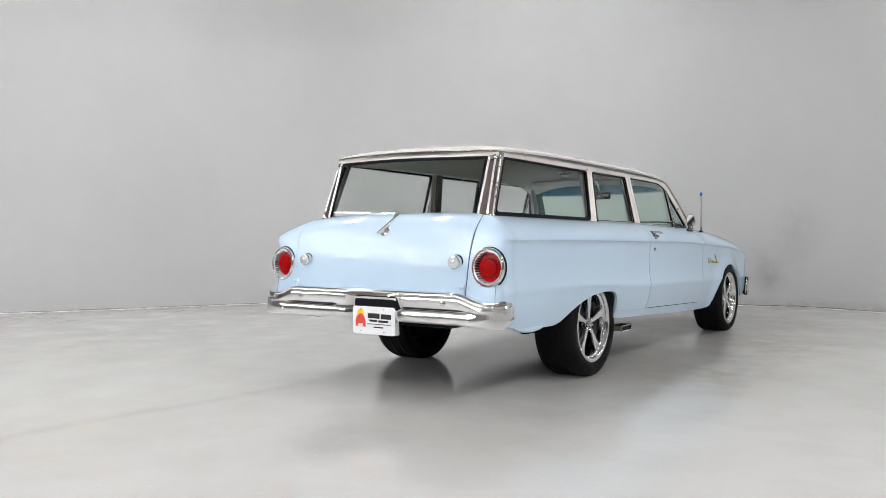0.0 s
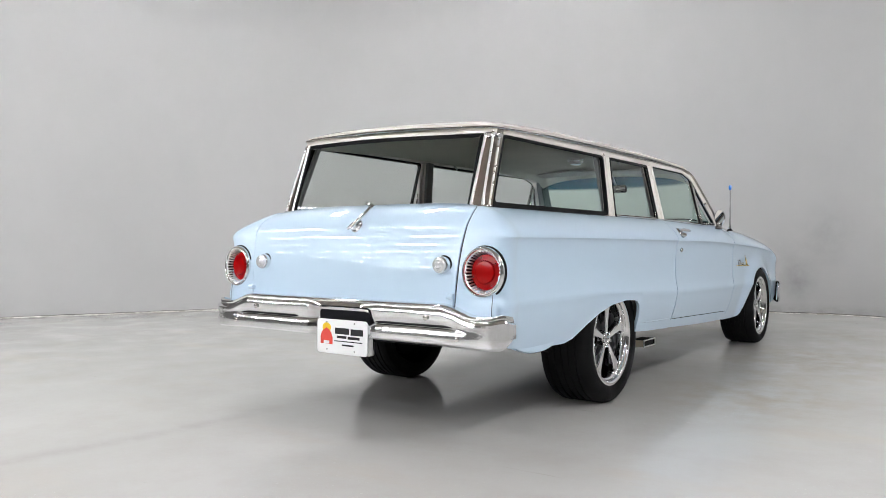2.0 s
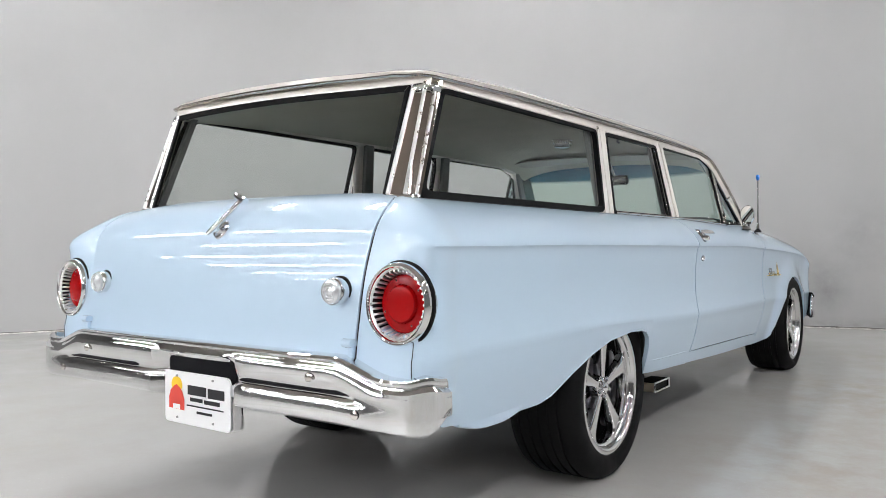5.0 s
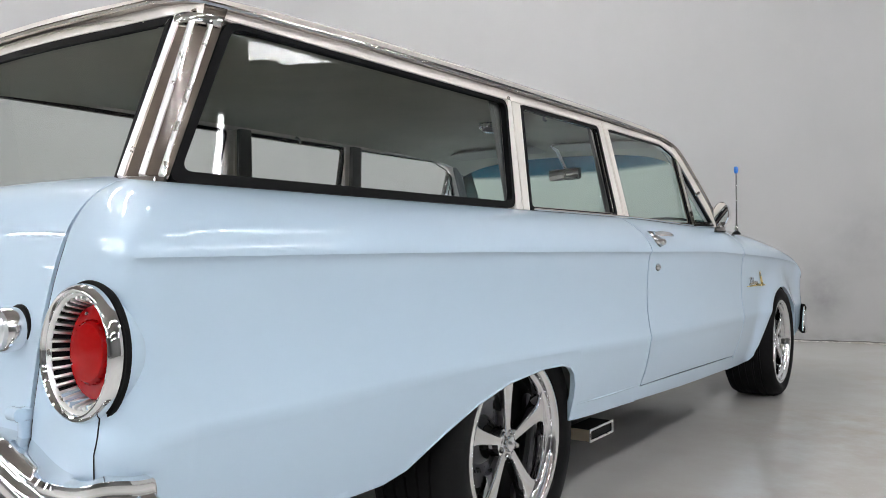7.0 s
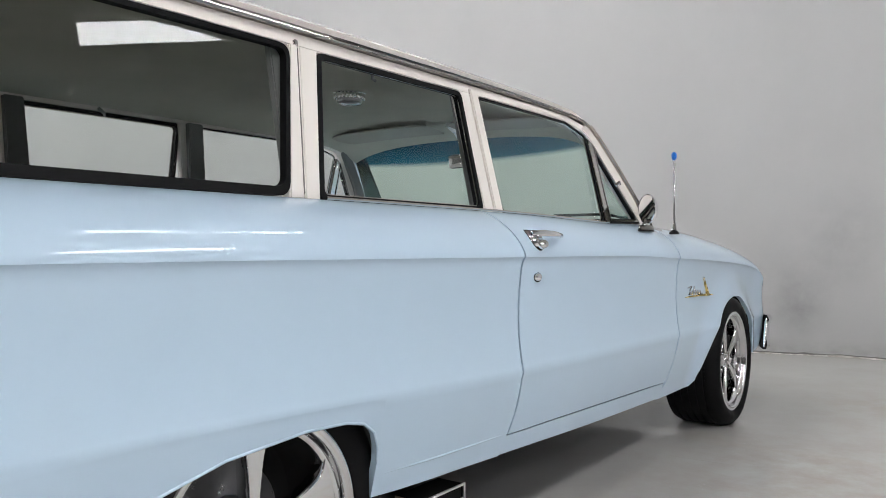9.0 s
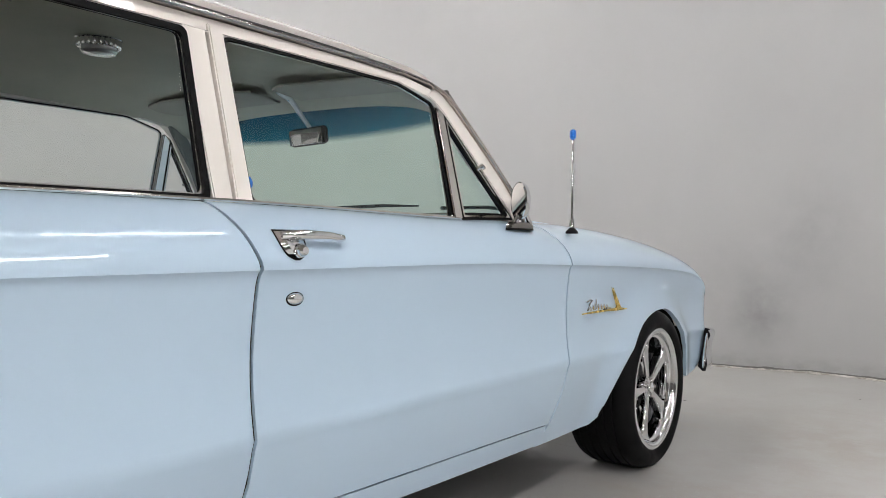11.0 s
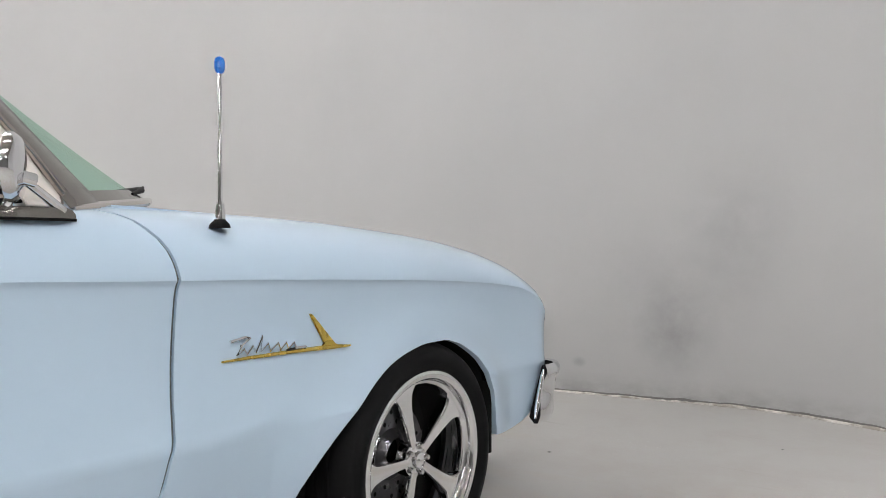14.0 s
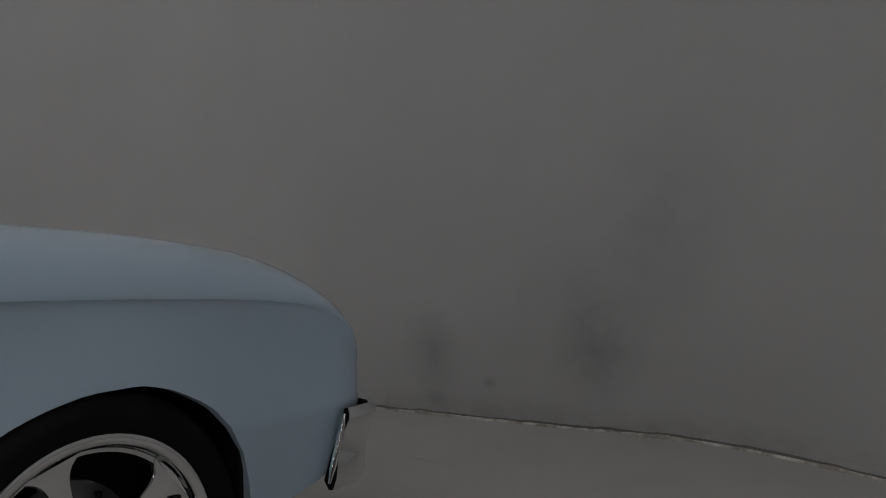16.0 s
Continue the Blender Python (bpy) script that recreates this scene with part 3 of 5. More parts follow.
    bm = side_panel(ys, s, lambda y: 0.352 + (0.318 - 0.352) * (y - 0.78) / 1.25, (SEAM_R, NOM_R), (SEAM_F, NOM_F))
    door = solid(part("door", bm, BLUE, car, angle=30), 0.018)
    # rocker under the door
    rows = []
    for y in columns(0.80, 2.03, 0.06):
        hi, lo = 0.3468 - 0.0272 * (y - 0.80), foot_curve(y)
        rows.append([(s * side_x(y, lo + (hi - lo) * u), y, lo + (hi - lo) * u) for u in (0, 0.3, 0.6, 0.9, 1)] + [(s * (side_x(y, hi) - 0.05), y, hi + 0.001)])
    solid(part("rocker_panel", grid(rows), BLUE, car), 0.015)
    # front fender
    ys = columns(NOM_F, 3.62, 0.03, [a for a, _ in FOOT])
    bm = side_panel(ys, s, foot_curve, seam_lo=(SEAM_F, NOM_F))
    solid(part("front_fender", bm, BLUE, car, angle=30), 0.018)
    # dark lining behind the shut lines; the front one coloured as shaded jamb
    for tab, nom in ((SEAM_R, NOM_R), (SEAM_F, NOM_F)):
        rows = [[(s * (side_x(nom, z) - 0.007), ip(z, tab) - 0.02, z), (s * (side_x(nom, z) - 0.007), ip(z, tab) + 0.02, z)]
                for z in np.linspace(0.33, 0.945, 30)]
        part("door_seal", grid(rows), JAMB if nom == NOM_F else SEAM, car)
    rows = []
    for y in (0.83, 1.2, 1.6, 1.9, 2.0, 2.045):
        z = 0.3455 - 0.0272 * (y - 0.8)
        rows.append([(s * (side_x(y, z) - 0.007), y, z), (s * (side_x(y, z + 0.009) - 0.007), y, z + 0.009)])
    part("sill_seal", grid(rows), SEAM, car)
    # wheel housings
    for yc, r, hx in ((-0.05, 0.39, 0.72), (2.82, 0.40, 0.80)):
        rows = []
        for k in range(25):
            a = math.radians(6 + 168 * k / 24)
            y_, z_ = yc + r * math.cos(a) * 0.98, 0.28 + r * 0.78 * math.sin(a)
            if yc > 1:
                y_ = 3.185 - 0.795 * k / 24
                z_ = smooth_ip(y_, FOOT) + 0.008
            rows.append([(s * x, y_, z_) for x in (0.42, 0.6, hx)])
        part("wheel_housing", grid(rows), UNDER, car)
    part("splash_apron", box((min(s * 0.40, s * 0.818), 3.170, 0.26), (max(s * 0.40, s * 0.818), 3.180, 0.47)), UNDER, car)
    return door


door_right = build_side(1)
door_left = build_side(-1)

# tailgate
rows = []
for z in [0.44, 0.50, 0.56, 0.62, 0.68, 0.74, 0.79, 0.83, 0.86, 0.885, 0.905, 0.922, 0.936, 0.948, 0.958, 0.966, 0.972, 0.976]:
    hx = smooth_ip(z, GATE_X) - 0.003
    rows.append([(hx * u, smooth_ip(z, GATE) - 0.012 * (1 - u * u) * ease((z - 0.4) / 0.3), z + 0.014 * (1 - u ** 4) * ease((z - 0.86) / 0.1)) for u in np.linspace(-1, 1, 25)])
tailgate = solid(part("tailgate", grid(rows), BLUE, car, angle=50), 0.02)
for s in (-1, 1):
    rows = [[(s * (smooth_ip(z, GATE_X) - 0.02), smooth_ip(z, GATE) + 0.0062, z), (s * (smooth_ip(z, GATE_X) + 0.02), smooth_ip(z, GATE) + 0.0062, z)] for z in np.linspace(0.45, 0.966, 30)]
    part("tailgate_seal", grid(rows), SEAM, car)
    # hinge
    bm = box((s * 0.592 - 0.012, -1.258, 0.578), (s * 0.592 + 0.012, -1.225, 0.599), bevel=0.006)
    bm = lathe([(0.0, -0.015), (0.011, -0.015), (0.011, 0.015), (0.0, 0.015)], 14, bm)
    bmesh.ops.translate(bm, verts=[v for v in bm.verts if abs(v.co.z) < 0.1], vec=(s * 0.592, -1.250, 0.590))
    box((s * 0.596 - 0.007, -1.248, 0.535), (s * 0.596 + 0.007, -1.234, 0.58), bm, 0.003)
    part("hinge", bm, BLUE, tailgate)
    # clear lamp on the gate
    lamp = part("reversing_lamp", lathe([(0.0, 0.0), (0.0405, 0.0), (0.0405, 0.008), (0.038, 0.011), (0.0, 0.011)], 28), BLACK, tailgate, "clear round lamp on a black base",
                at=pose(s * 0.53 + 0.010, -1.212, 0.718, 0, 0, -90))
    part("bezel", lathe([(0.036, 0.012), (0.037, 0.035), (0.034, 0.040), (0.031, 0.036)], 28), CHROME, lamp)
    part("lens", lathe([(0.034, 0.028), (0.031, 0.046), (0.024, 0.049), (0.022, 0.047), (0.016, 0.051), (0.013, 0.049), (0.006, 0.053), (0.0, 0.0535)], 28), CLEAR, lamp, "clear ribbed lens")
# tailgate crank handle
hb = part("handle", lathe([(0.0, 0.0), (0.030, 0.0), (0.031, 0.006), (0.024, 0.014), (0.012, 0.016), (0.011, 0.03), (0.0, 0.031)], 26), CHROME, tailgate, "chrome crank handle",
          at=pose(0.040, -1.187, 0.884, 0, 0, -90) @ pose(0, 0, 0, 0, -14, 0))
bm = tube([(-0.045, -1.215, 0.878), (-0.02, -1.216, 0.892), (0.005, -1.204, 0.925), (0.022, -1.185, 0.958), (0.03, -1.170, 0.978)], [0.007, 0.012, 0.010, 0.009, 0.008], 12)
tube([(-0.002, -1.165, 0.992), (0.022, -1.170, 0.984), (0.052, -1.176, 0.972)], [0.010, 0.012, 0.010], 12, bm)
bmesh.ops.translate(bm, verts=bm.verts, vec=(0.058, -0.004, -0.002))
ob = part("lever", bm, CHROME, hb)
ob.matrix_parent_inverse = hb.matrix_basis.inverted()

# hood, cowl, nose
rows = []
for y in columns(2.08, 3.62, 0.05):
    hx = smooth_ip(y, INNER) - 0.002
    rows.append([(hx * u, y, smooth_ip(y, TOP) + 0.022 * (1 - u * u)) for u in np.linspace(-1, 1, 17)])
solid(part("hood", grid(rows), BLUE, car, angle=60), 0.015)
rows = []
for y in (1.55, 1.7, 1.86, 1.96, 2.078):
    hx = smooth_ip(y, INNER) - 0.002
    rows.append([(hx * u, y, smooth_ip(y, TOP) - 0.004 + 0.010 * (1 - u * u)) for u in np.linspace(-1, 1, 17)])
solid(part("cowl_panel", grid(rows), BLUE, car, angle=60), 0.012)
rows = []
for z in np.linspace(0.52, 0.598, 8):
    hx = side_x(3.615, z)
    rows.append([(hx * u, 3.612 + 0.03 * (1 - u * u), z) for u in np.linspace(-1, 1, 13)])
part("nose_panel", grid(rows), BLUE, car)
# underbody and cabin tub
bm = box((-0.62, -1.12, 0.44), (0.62, -0.45, 0.47))
box((-0.52, -0.45, 0.42), (0.52, 0.42, 0.45), bm)
box((-0.70, 0.40, 0.30), (0.70, 2.40, 0.33), bm)
box((-0.50, 2.3, 0.36), (0.50, 3.45, 0.39), bm)
box((-0.36, -1.0, 0.33), (0.36, -0.62, 0.41), bm, 0.03)
part("underbody", bm, UNDER, car)
for s in (-1, 1):
    rows = [[(s * (smooth_ip(y, INNER) - 0.004), y, 0.955), (s * (smooth_ip(y, INNER) - 0.03), y, 0.94), (s * (smooth_ip(y, INNER) - 0.05), y, 0.33 if y > 0.3 else 0.46)] for y in columns(-1.0, 1.7, 0.2)]
    part("inner_trim_panel", grid(rows), TRIM, car)
for s in (-1, 1):
    part("axle_arm", tube([(s * 0.2, 0.0, 0.30), (s * 0.66, 0.0, 0.31)], 0.035, 12), UNDER, car)
    part("leaf_spring", tube([(s * 0.58, -0.58, 0.32), (s * 0.55, -0.25, 0.26), (s * 0.55, 0.0, 0.23), (s * 0.55, 0.5, 0.27)], 0.022, 8), UNDER, car)
    part("shackle", box((s * 0.60 - 0.025, -0.63, 0.285), (s * 0.60 + 0.025, -0.56, 0.36), bevel=0.012), UNDER, car)


# ---- greenhouse ----
def gx(y, z):
    """Half width of the window plane."""
    lean = 0.15 + 0.11 * min(1.0, max(0.0, (y + 0.3) / 1.9))
    return smooth_ip(y, INNER) - lean * (z - 0.965) - 0.004


def frame_plate(poly, s, out=0.0, deep=0.03):
    """A flat post or rail in the window plane, given by its outline in (y, z)."""
    bm = bmesh.new()
    outer = [bm.verts.new((s * (gx(y, z) + out), y, z)) for y, z in poly]
    inner = [bm.verts.new((s * (gx(y, z) + out - deep), y, z)) for y, z in poly]
    bm.faces.new(outer)
    bm.faces.new(inner)
    k = len(poly)
    for i in range(k):
        bm.faces.new((outer[i], outer[(i + 1) % k], inner[(i + 1) % k], inner[i]))
    bmesh.ops.recalc_face_normals(bm, faces=bm.faces)
    bmesh.ops.bevel(bm, geom=list(bm.edges), offset=0.003, segments=2, affect="EDGES")
    return bm


def rounded(poly, r, n=4):
    """Rounds the corners of an outline."""
    out = []
    k = len(poly)
    rs = r if isinstance(r, (list, tuple)) else [r] * k
    for i in range(k):
        a, b, c = Vector(poly[i - 1]), Vector(poly[i]), Vector(poly[(i + 1) % k])
        rr = min(rs[i], (a - b).length * 0.45, (c - b).length * 0.45)
        p, q = b + (a - b).normalized() * rr, b + (c - b).normalized() * rr
        for j in range(n + 1):
            u = j / n
            out.append(tuple(p * (1 - u) ** 2 + b * 2 * u * (1 - u) + q * u * u))
    return out


def shrink(poly, d):
    """Moves each side of an outline inwards by d."""
    out = []
    k = len(poly)
    area = sum(poly[i][0] * poly[(i + 1) % k][1] - poly[(i + 1) % k][0] * poly[i][1] for i in range(k))
    sg = 1 if area > 0 else -1
    for i in range(k):
        a, b, c = Vector(poly[i - 1]), Vector(poly[i]), Vector(poly[(i + 1) % k])
        d1, d2 = (b - a).normalized(), (c - b).normalized()
        n1, n2 = Vector((-d1.y, d1.x)) * sg, Vector((-d2.y, d2.x)) * sg
        m = n1 + n2
        out.append(tuple(b + m * (d / max(0.3, m.dot(n1)))))
    return out


def ring_plate(poly, d, r, s, out, deep, lift=0.0):
    """A band of width d just inside an outline, narrower along its top by lift."""
    mid = sum(p[1] for p in poly) / len(poly)
    o, i = rounded(poly, r), rounded([(y, z + (lift if z > mid else 0.0)) for y, z in shrink(poly, d)], max(0.004, (r if not isinstance(r, (list, tuple)) else max(r)) - d * 0.3))
    def pts(p, off):
        return [(s * (gx(y, z) + off), y, z) for y, z in p]
    return grid([pts(o, out), pts(i, out), pts(i, out - deep), pts(o, out - deep)], close_u=True, close_v=True)


def bend(y):
    """The long side glass turns in towards its rear edge."""
    d = max(0.0, -0.74 - y)
    return 0.5 * d * d if d < 0.12 else 0.0072 + 0.12 * (d - 0.12)


def pane(poly, r, s, out, upright=0.0):
    """A pane filled in strips between the two long sides of its outline."""
    out_line = rounded(poly, r, 6)
    bm = bmesh.new()
    bm.faces.new([bm.verts.new((s * (gx(y, z) + out + upright * (z - 1.30)), y, z)) for y, z in out_line])
    lo, hi = min(p[0] for p in out_line), max(p[0] for p in out_line)
    if lo < -0.7:
        for y in np.linspace(lo, -0.70, 26)[1:]:
            bmesh.ops.bisect_plane(bm, geom=bm.verts[:] + bm.edges[:] + bm.faces[:], plane_co=(0, y, 0), plane_no=(0, 1, 0))
        for v in bm.verts:
            v.co.x -= s * bend(v.co.y)
    return bm


REAR_WIN = [(-1.012, 0.968), (0.142, 0.966), (0.195, 1.304), (-0.845, 1.304)]
REAR_IN = [(-0.980, 0.990), (0.135, 0.986), (0.184, 1.293), (-0.827, 1.293)]
MID_WIN = [(0.226, 0.963), (0.842, 0.962), (0.837, 1.305), (0.277, 1.304)]
DOOR_WIN = [(0.936, 0.961), (1.606, 0.949), (1.624, 1.270), (1.485, 1.306), (0.921, 1.306)]
VENT_WIN = [(1.648, 0.950), (1.878, 0.954), (1.658, 1.240)]


def greenhouse(s):
    # header over the windows, then the posts
    top = [(-0.868, 1.333), (-0.834, 1.335), (0.232, 1.336), (0.947, 1.336), (1.291, 1.335), (1.516, 1.330), (1.63, 1.312)]
    low = [(1.612, 1.284), (1.481, 1.307), (0.943, 1.306), (0.229, 1.304), (-0.832, 1.304), (-0.854, 1.306)]
    part("roof_rail", frame_plate(top + low, s, 0.004, 0.035), WHITE, car)
    part("window_post", frame_plate([(0.140, 0.962), (0.180, 0.962), (0.217, 1.308), (0.194, 1.308)], s, 0.006), WHITE, car)
    part("window_post", frame_plate([(0.1865, 0.962), (0.228, 0.961), (0.279, 1.308), (0.2235, 1.308)], s, 0.003), WHITE, car)
    part("post_strip", frame_plate([(0.176, 0.972), (0.190, 0.972), (0.227, 1.323), (0.213, 1.323)], s, 0.001, 0.01), STEEL, car)
    part("window_post", frame_plate([(0.850, 0.961), (0.8945, 0.961), (0.882, 1.311), (0.824, 1.311)], s, 0.004), WHITE, car)
    door = door_right if s > 0 else door_left
    part("window_frame", frame_plate([(0.902, 0.961), (0.942, 0.961), (0.926, 1.309), (0.889, 1.327)], s, 0.006), WHITE, door)
    # windscreen pillar
    part("windscreen_pillar", frame_plate([(1.600, 1.292), (1.642, 1.316), (1.668, 1.306), (1.716, 1.263), (1.804, 1.156), (1.898, 1.042), (1.955, 0.968), (1.952, 0.945), (1.888, 0.945),
                                           (1.880, 0.978), (1.770, 1.110), (1.666, 1.248), (1.632, 1.276)], s, 0.006, 0.04), WHITE, car)
    # glass with black seals
    for poly, name, w, r, par in ((REAR_WIN, "rear_side_window", 0.019, 0.032, car), (MID_WIN, "middle_side_window", 0.012, 0.018, car),
                                  (DOOR_WIN, "door_window", 0.005, 0.02, door)):
        g = part(name, pane(shrink(poly, w * 0.5), r, s, -0.012 if name == "rear_side_window" else -0.003, {"middle_side_window": 0.075, "door_window": 0.035}.get(name, 0.0)), GLASS, par, smooth=name == "rear_side_window", angle=80, clean=False)
        g.visible_shadow = False
        if name == "rear_side_window":
            ol, il = rounded(poly, r), rounded(REAR_IN, 0.026)
            rings = [[(s * (gx(y, z) + off - (bend(y) if off < 0 else 0.0)), y, z) for y, z in line] for line, off in ((ol, 0.005), (il, 0.003), (il, -0.016), (ol, -0.016))]
            part("gasket", grid(rings, close_u=True, close_v=True), BLACK, g, "black rubber seal")
        else:
            part("gasket", ring_plate(poly, w, r, s, 0.005, 0.022 if name == "middle_side_window" else 0.009), BLACK, g, "black rubber seal")
        bm = ring_plate(shrink(poly, w * 0.95), 0.003, r, s, 0.0, 0.004)
        if name != "rear_side_window":
            part("bead", bm, STEEL, g)
        else:
            bm.free()
    g = part("vent_window", pane(shrink(VENT_WIN, 0.008), [0.006, 0.006, 0.003], s, -0.010), GLASS, door, smooth=False, clean=False)
    g.visible_shadow = False
    part("vent_frame", ring_plate(shrink(VENT_WIN, 0.004), 0.006, 0.006, s, 0.010, 0.020), STEEL, g, "bright metal vent window frame")
    part("vent_seal", ring_plate(shrink(VENT_WIN, 0.009), 0.006, 0.005, s, 0.006, 0.012), BLACK, g)
    part("vent_rubber", ring_plate(shrink(VENT_WIN, -0.004), 0.009, 0.008, s, 0.0085, 0.016), BLACK, g)
    part("vent_post", frame_plate([(1.612, 0.949), (1.648, 0.949), (1.658, 1.246), (1.630, 1.262)], s, 0.010, 0.02), STEEL, g)
    part("vent_latch", tube([(s * (gx(1.76, 1.1) + 0.012), 1.752, 1.092), (s * (gx(1.76, 1.1) + 0.022), 1.764, 1.106), (s * (gx(1.78, 1.1) + 0.014), 1.784, 1.100)], 0.006, 8), CHROME, g)
    # belt moulding
    path = [(s * (smooth_ip(y, INNER) + 0.004), y, smooth_ip(y, TOP) + 0.004) for y in np.linspace(0.24, 1.86, 24)]
    part("belt_moulding", tube(path, 0.004, 6), STEEL, car)
    # stainless rear corner pillar with a cap and three beads, whitened as ridge highlights
    def pillar(u, v, out=0.0):
        a = Vector((0.548 - 0.002 * u, -1.056 + 0.130 * u))
        b = Vector((0.636 - 0.042 * u, -1.012 + 0.160 * u))
        k = Vector((0.632 - 0.036 * u, -1.058 + 0.130 * u))
        q = a * (1 - v) ** 2 + k * 2 * v * (1 - v) + b * v * v + Vector((0.64, -0.77)) * out
        return (s * q.x, q.y, 0.972 + 0.335 * min(u, 1.07))
    rows = []
    for u in np.linspace(0, 1.07, 12):
        rows.append([pillar(u, v, -0.004 * math.sin(math.pi * min(1, v / 0.45)) if v < 0.45 else -0.005 * math.sin(math.pi * (v - 0.45) / 0.55)) for v in np.linspace(0, 1, 23)])
    post = solid(part("corner_pillar", grid(rows), PILLAR, car, "aged stainless rear corner pillar, its beads brightened as highlights", angle=60), 0.02)
    for v, rr in ((0.03, 0.0065), (0.45, 0.006), (0.82, 0.0045)):
        part("pillar_bead", tube([pillar(u, v, 0.0) for u in np.linspace(0.02, 0.98, 12)], [rr] * 12, 8), FIN, post)
    rows = [[pillar(u, v, o_) for v in np.linspace(-0.04, 1.0, 13)] for u, o_ in ((0.925, 0.0), (0.93, 0.006), (0.955, 0.009), (0.985, 0.008), (1.0, 0.0))]
    part("pillar_cap", grid(rows), CHROME, post, "small chrome cap over the pillar")
    rows = [[pillar(u, v, o_) for v in np.linspace(-0.06, 1.0, 13)] for u, o_ in ((-0.015, 0.010), (0.008, 0.010), (0.018, 0.004), (0.02, -0.004))]
    part("pillar_foot", grid(rows), CHROME, post)
    # inner pillars
    for a, b in ((0.165, 0.215), (0.848, 0.90)) if s > 0 else ((0.170, 0.245), (0.850, 0.925)):
        tilt = 0.055 if s < 0 and a < 0.5 else 0.0
        part("inner_post", frame_plate([(a, 0.95), (b, 0.95), (b - 0.015 + tilt, 1.31), (a + tilt, 1.31)], s, -0.026, 0.02), TRIM, car)
    if s < 0:
        part("inner_post", frame_plate([(1.615, 1.296), (1.66, 1.300), (1.80, 1.150), (1.945, 0.962), (1.875, 0.955), (1.745, 1.140)], s, -0.026, 0.02), TRIM, car)
    part("inner_post", frame_plate([(-1.02, 0.95), (-0.99, 0.95), (-0.84, 1.31), (-0.87, 1.31)], s, -0.03, 0.02), TRIM, car)


greenhouse(1)
greenhouse(-1)

# roof skin
EDGE = [(-0.93, 1.342), (-0.49, 1.359), (0.234, 1.366), (0.951, 1.367), (1.294, 1.364), (1.52, 1.358), (1.625, 1.340), (1.71, 1.302)]


def roof_rows(inset, drop, crown=0.0):
    rows = []
    for y in [-0.935, -0.932, -0.925, -0.913, -0.90, -0.88, -0.85, -0.7, -0.4, 0, 0.4, 0.8, 1.1, 1.3, 1.45, 1.54, 1.60, 1.65, 1.69, 1.715]:
        z = smooth_ip(y, EDGE)
        hx = gx(min(y, 1.62), 1.345) + 0.008 - inset - 0.055 + 0.055 * math.sqrt(max(0.0, 1 - max(0.0, (-0.88 - y) / 0.0551) ** 2))
        end = 0.003 * ease((-0.88 - y) / 0.05)
        r = []
        for u in np.linspace(-1, 1, 41):
            bow = (0.016 + 0.032 * ease((y + 0.93) / 0.9)) * (1 - abs(u) ** 2.4) + 0.006 * (1 - abs(u) ** 14) + crown * (1 - abs(u) ** 9) * ease((y + 0.937) / 0.14) * ease((1.70 - y) / 0.35)
            yy = y - 0.028 * (1 - u * u) * ease((-0.7 - y) / 0.2) + 0.075 * (1 - u * u) * ease((y - 1.3) / 0.3)
            r.append((hx * u, yy, z - end + bow - drop * (0.55 + 0.45 * abs(u) ** 6)))
        rows.append(r)
    return rows


roof = solid(part("roof", grid(roof_rows(0, 0, 0.024)), WHITE, car, "white painted roof", angle=60), 0.012)
part("headliner", grid(roof_rows(0.03, 0.056)), CLOTH, car, "dull grey-green headliner", angle=60)
# rear header with bright strip, rear window
def rear_y(z, x):
    return -1.050 + 0.125 * (z - 0.975) / 0.33 - 0.025 * (1 - (x / 0.6) ** 2)


rows = []
for z, d in ((1.299, 0.004), (1.301, -0.004), (1.312, -0.006), (1.318, -0.008), (1.324, -0.008), (1.330, -0.004)):
    rows.append([(x, rear_y(z, x) + d + 0.6 * max(0.0, abs(x) - 0.545), z + 0.012 * (1 - (x / 0.6) ** 2)) for x in np.linspace(-0.592, 0.592, 31)])
part("rear_header", grid(rows), WHITE, car, angle=50)
# one rain gutter, from the windscreen foot round the tail and back
half = []
for y, z in [(1.958, 0.975), (1.908, 1.046), (1.814, 1.162), (1.726, 1.270), (1.680, 1.310), (1.620, 1.330), (1.518, 1.342), (1.293, 1.347), (0.949, 1.349), (0.215, 1.347), (-0.491, 1.343), (-0.86, 1.334)]:
    half.append((gx(y, z), y, z, 1.0, 0.0, *((0, 1) if y < 1.6 else (0.62, 0.78))))
cx = gx(-0.88, 1.33) - 0.05
for a in (15, 30, 45, 60, 75, 90):
    ca, sa = math.cos(math.radians(a)), math.sin(math.radians(a))
    half.append((cx + 0.05 * ca, -0.876 - 0.05 * sa - 0.006 * a / 90, 1.333, ca, -sa, 0, 1))
for x in (0.5, 0.4, 0.25, 0.1):
    half.append((x, -0.932 - 0.028 * (1 - (x / 0.58) ** 2), 1.333 + 0.012 * (1 - (x / 0.6) ** 2), 0, -1, 0, 1))
full_gutter = half + [(-x, y, z, -nx, ny, uy, uz) for x, y, z, nx, ny, uy, uz in half[::-1]]
rows = []
for x, y, z, nx, ny, uy, uz in full_gutter:
    rows.append([(x + nx * a, y + ny * a + uy * (b - 0.003), z + uz * (b - 0.003)) for a, b in ((-0.012, -0.007), (0.008, -0.008), (0.017, -0.007), (0.021, -0.003), (0.019, 0.001), (0.012, -0.003), (0.008, -0.003), (0.007, 0.003), (-0.012, 0.003))])
part("gutter", grid(rows), GUTTER, car, "aged metal rain gutter")


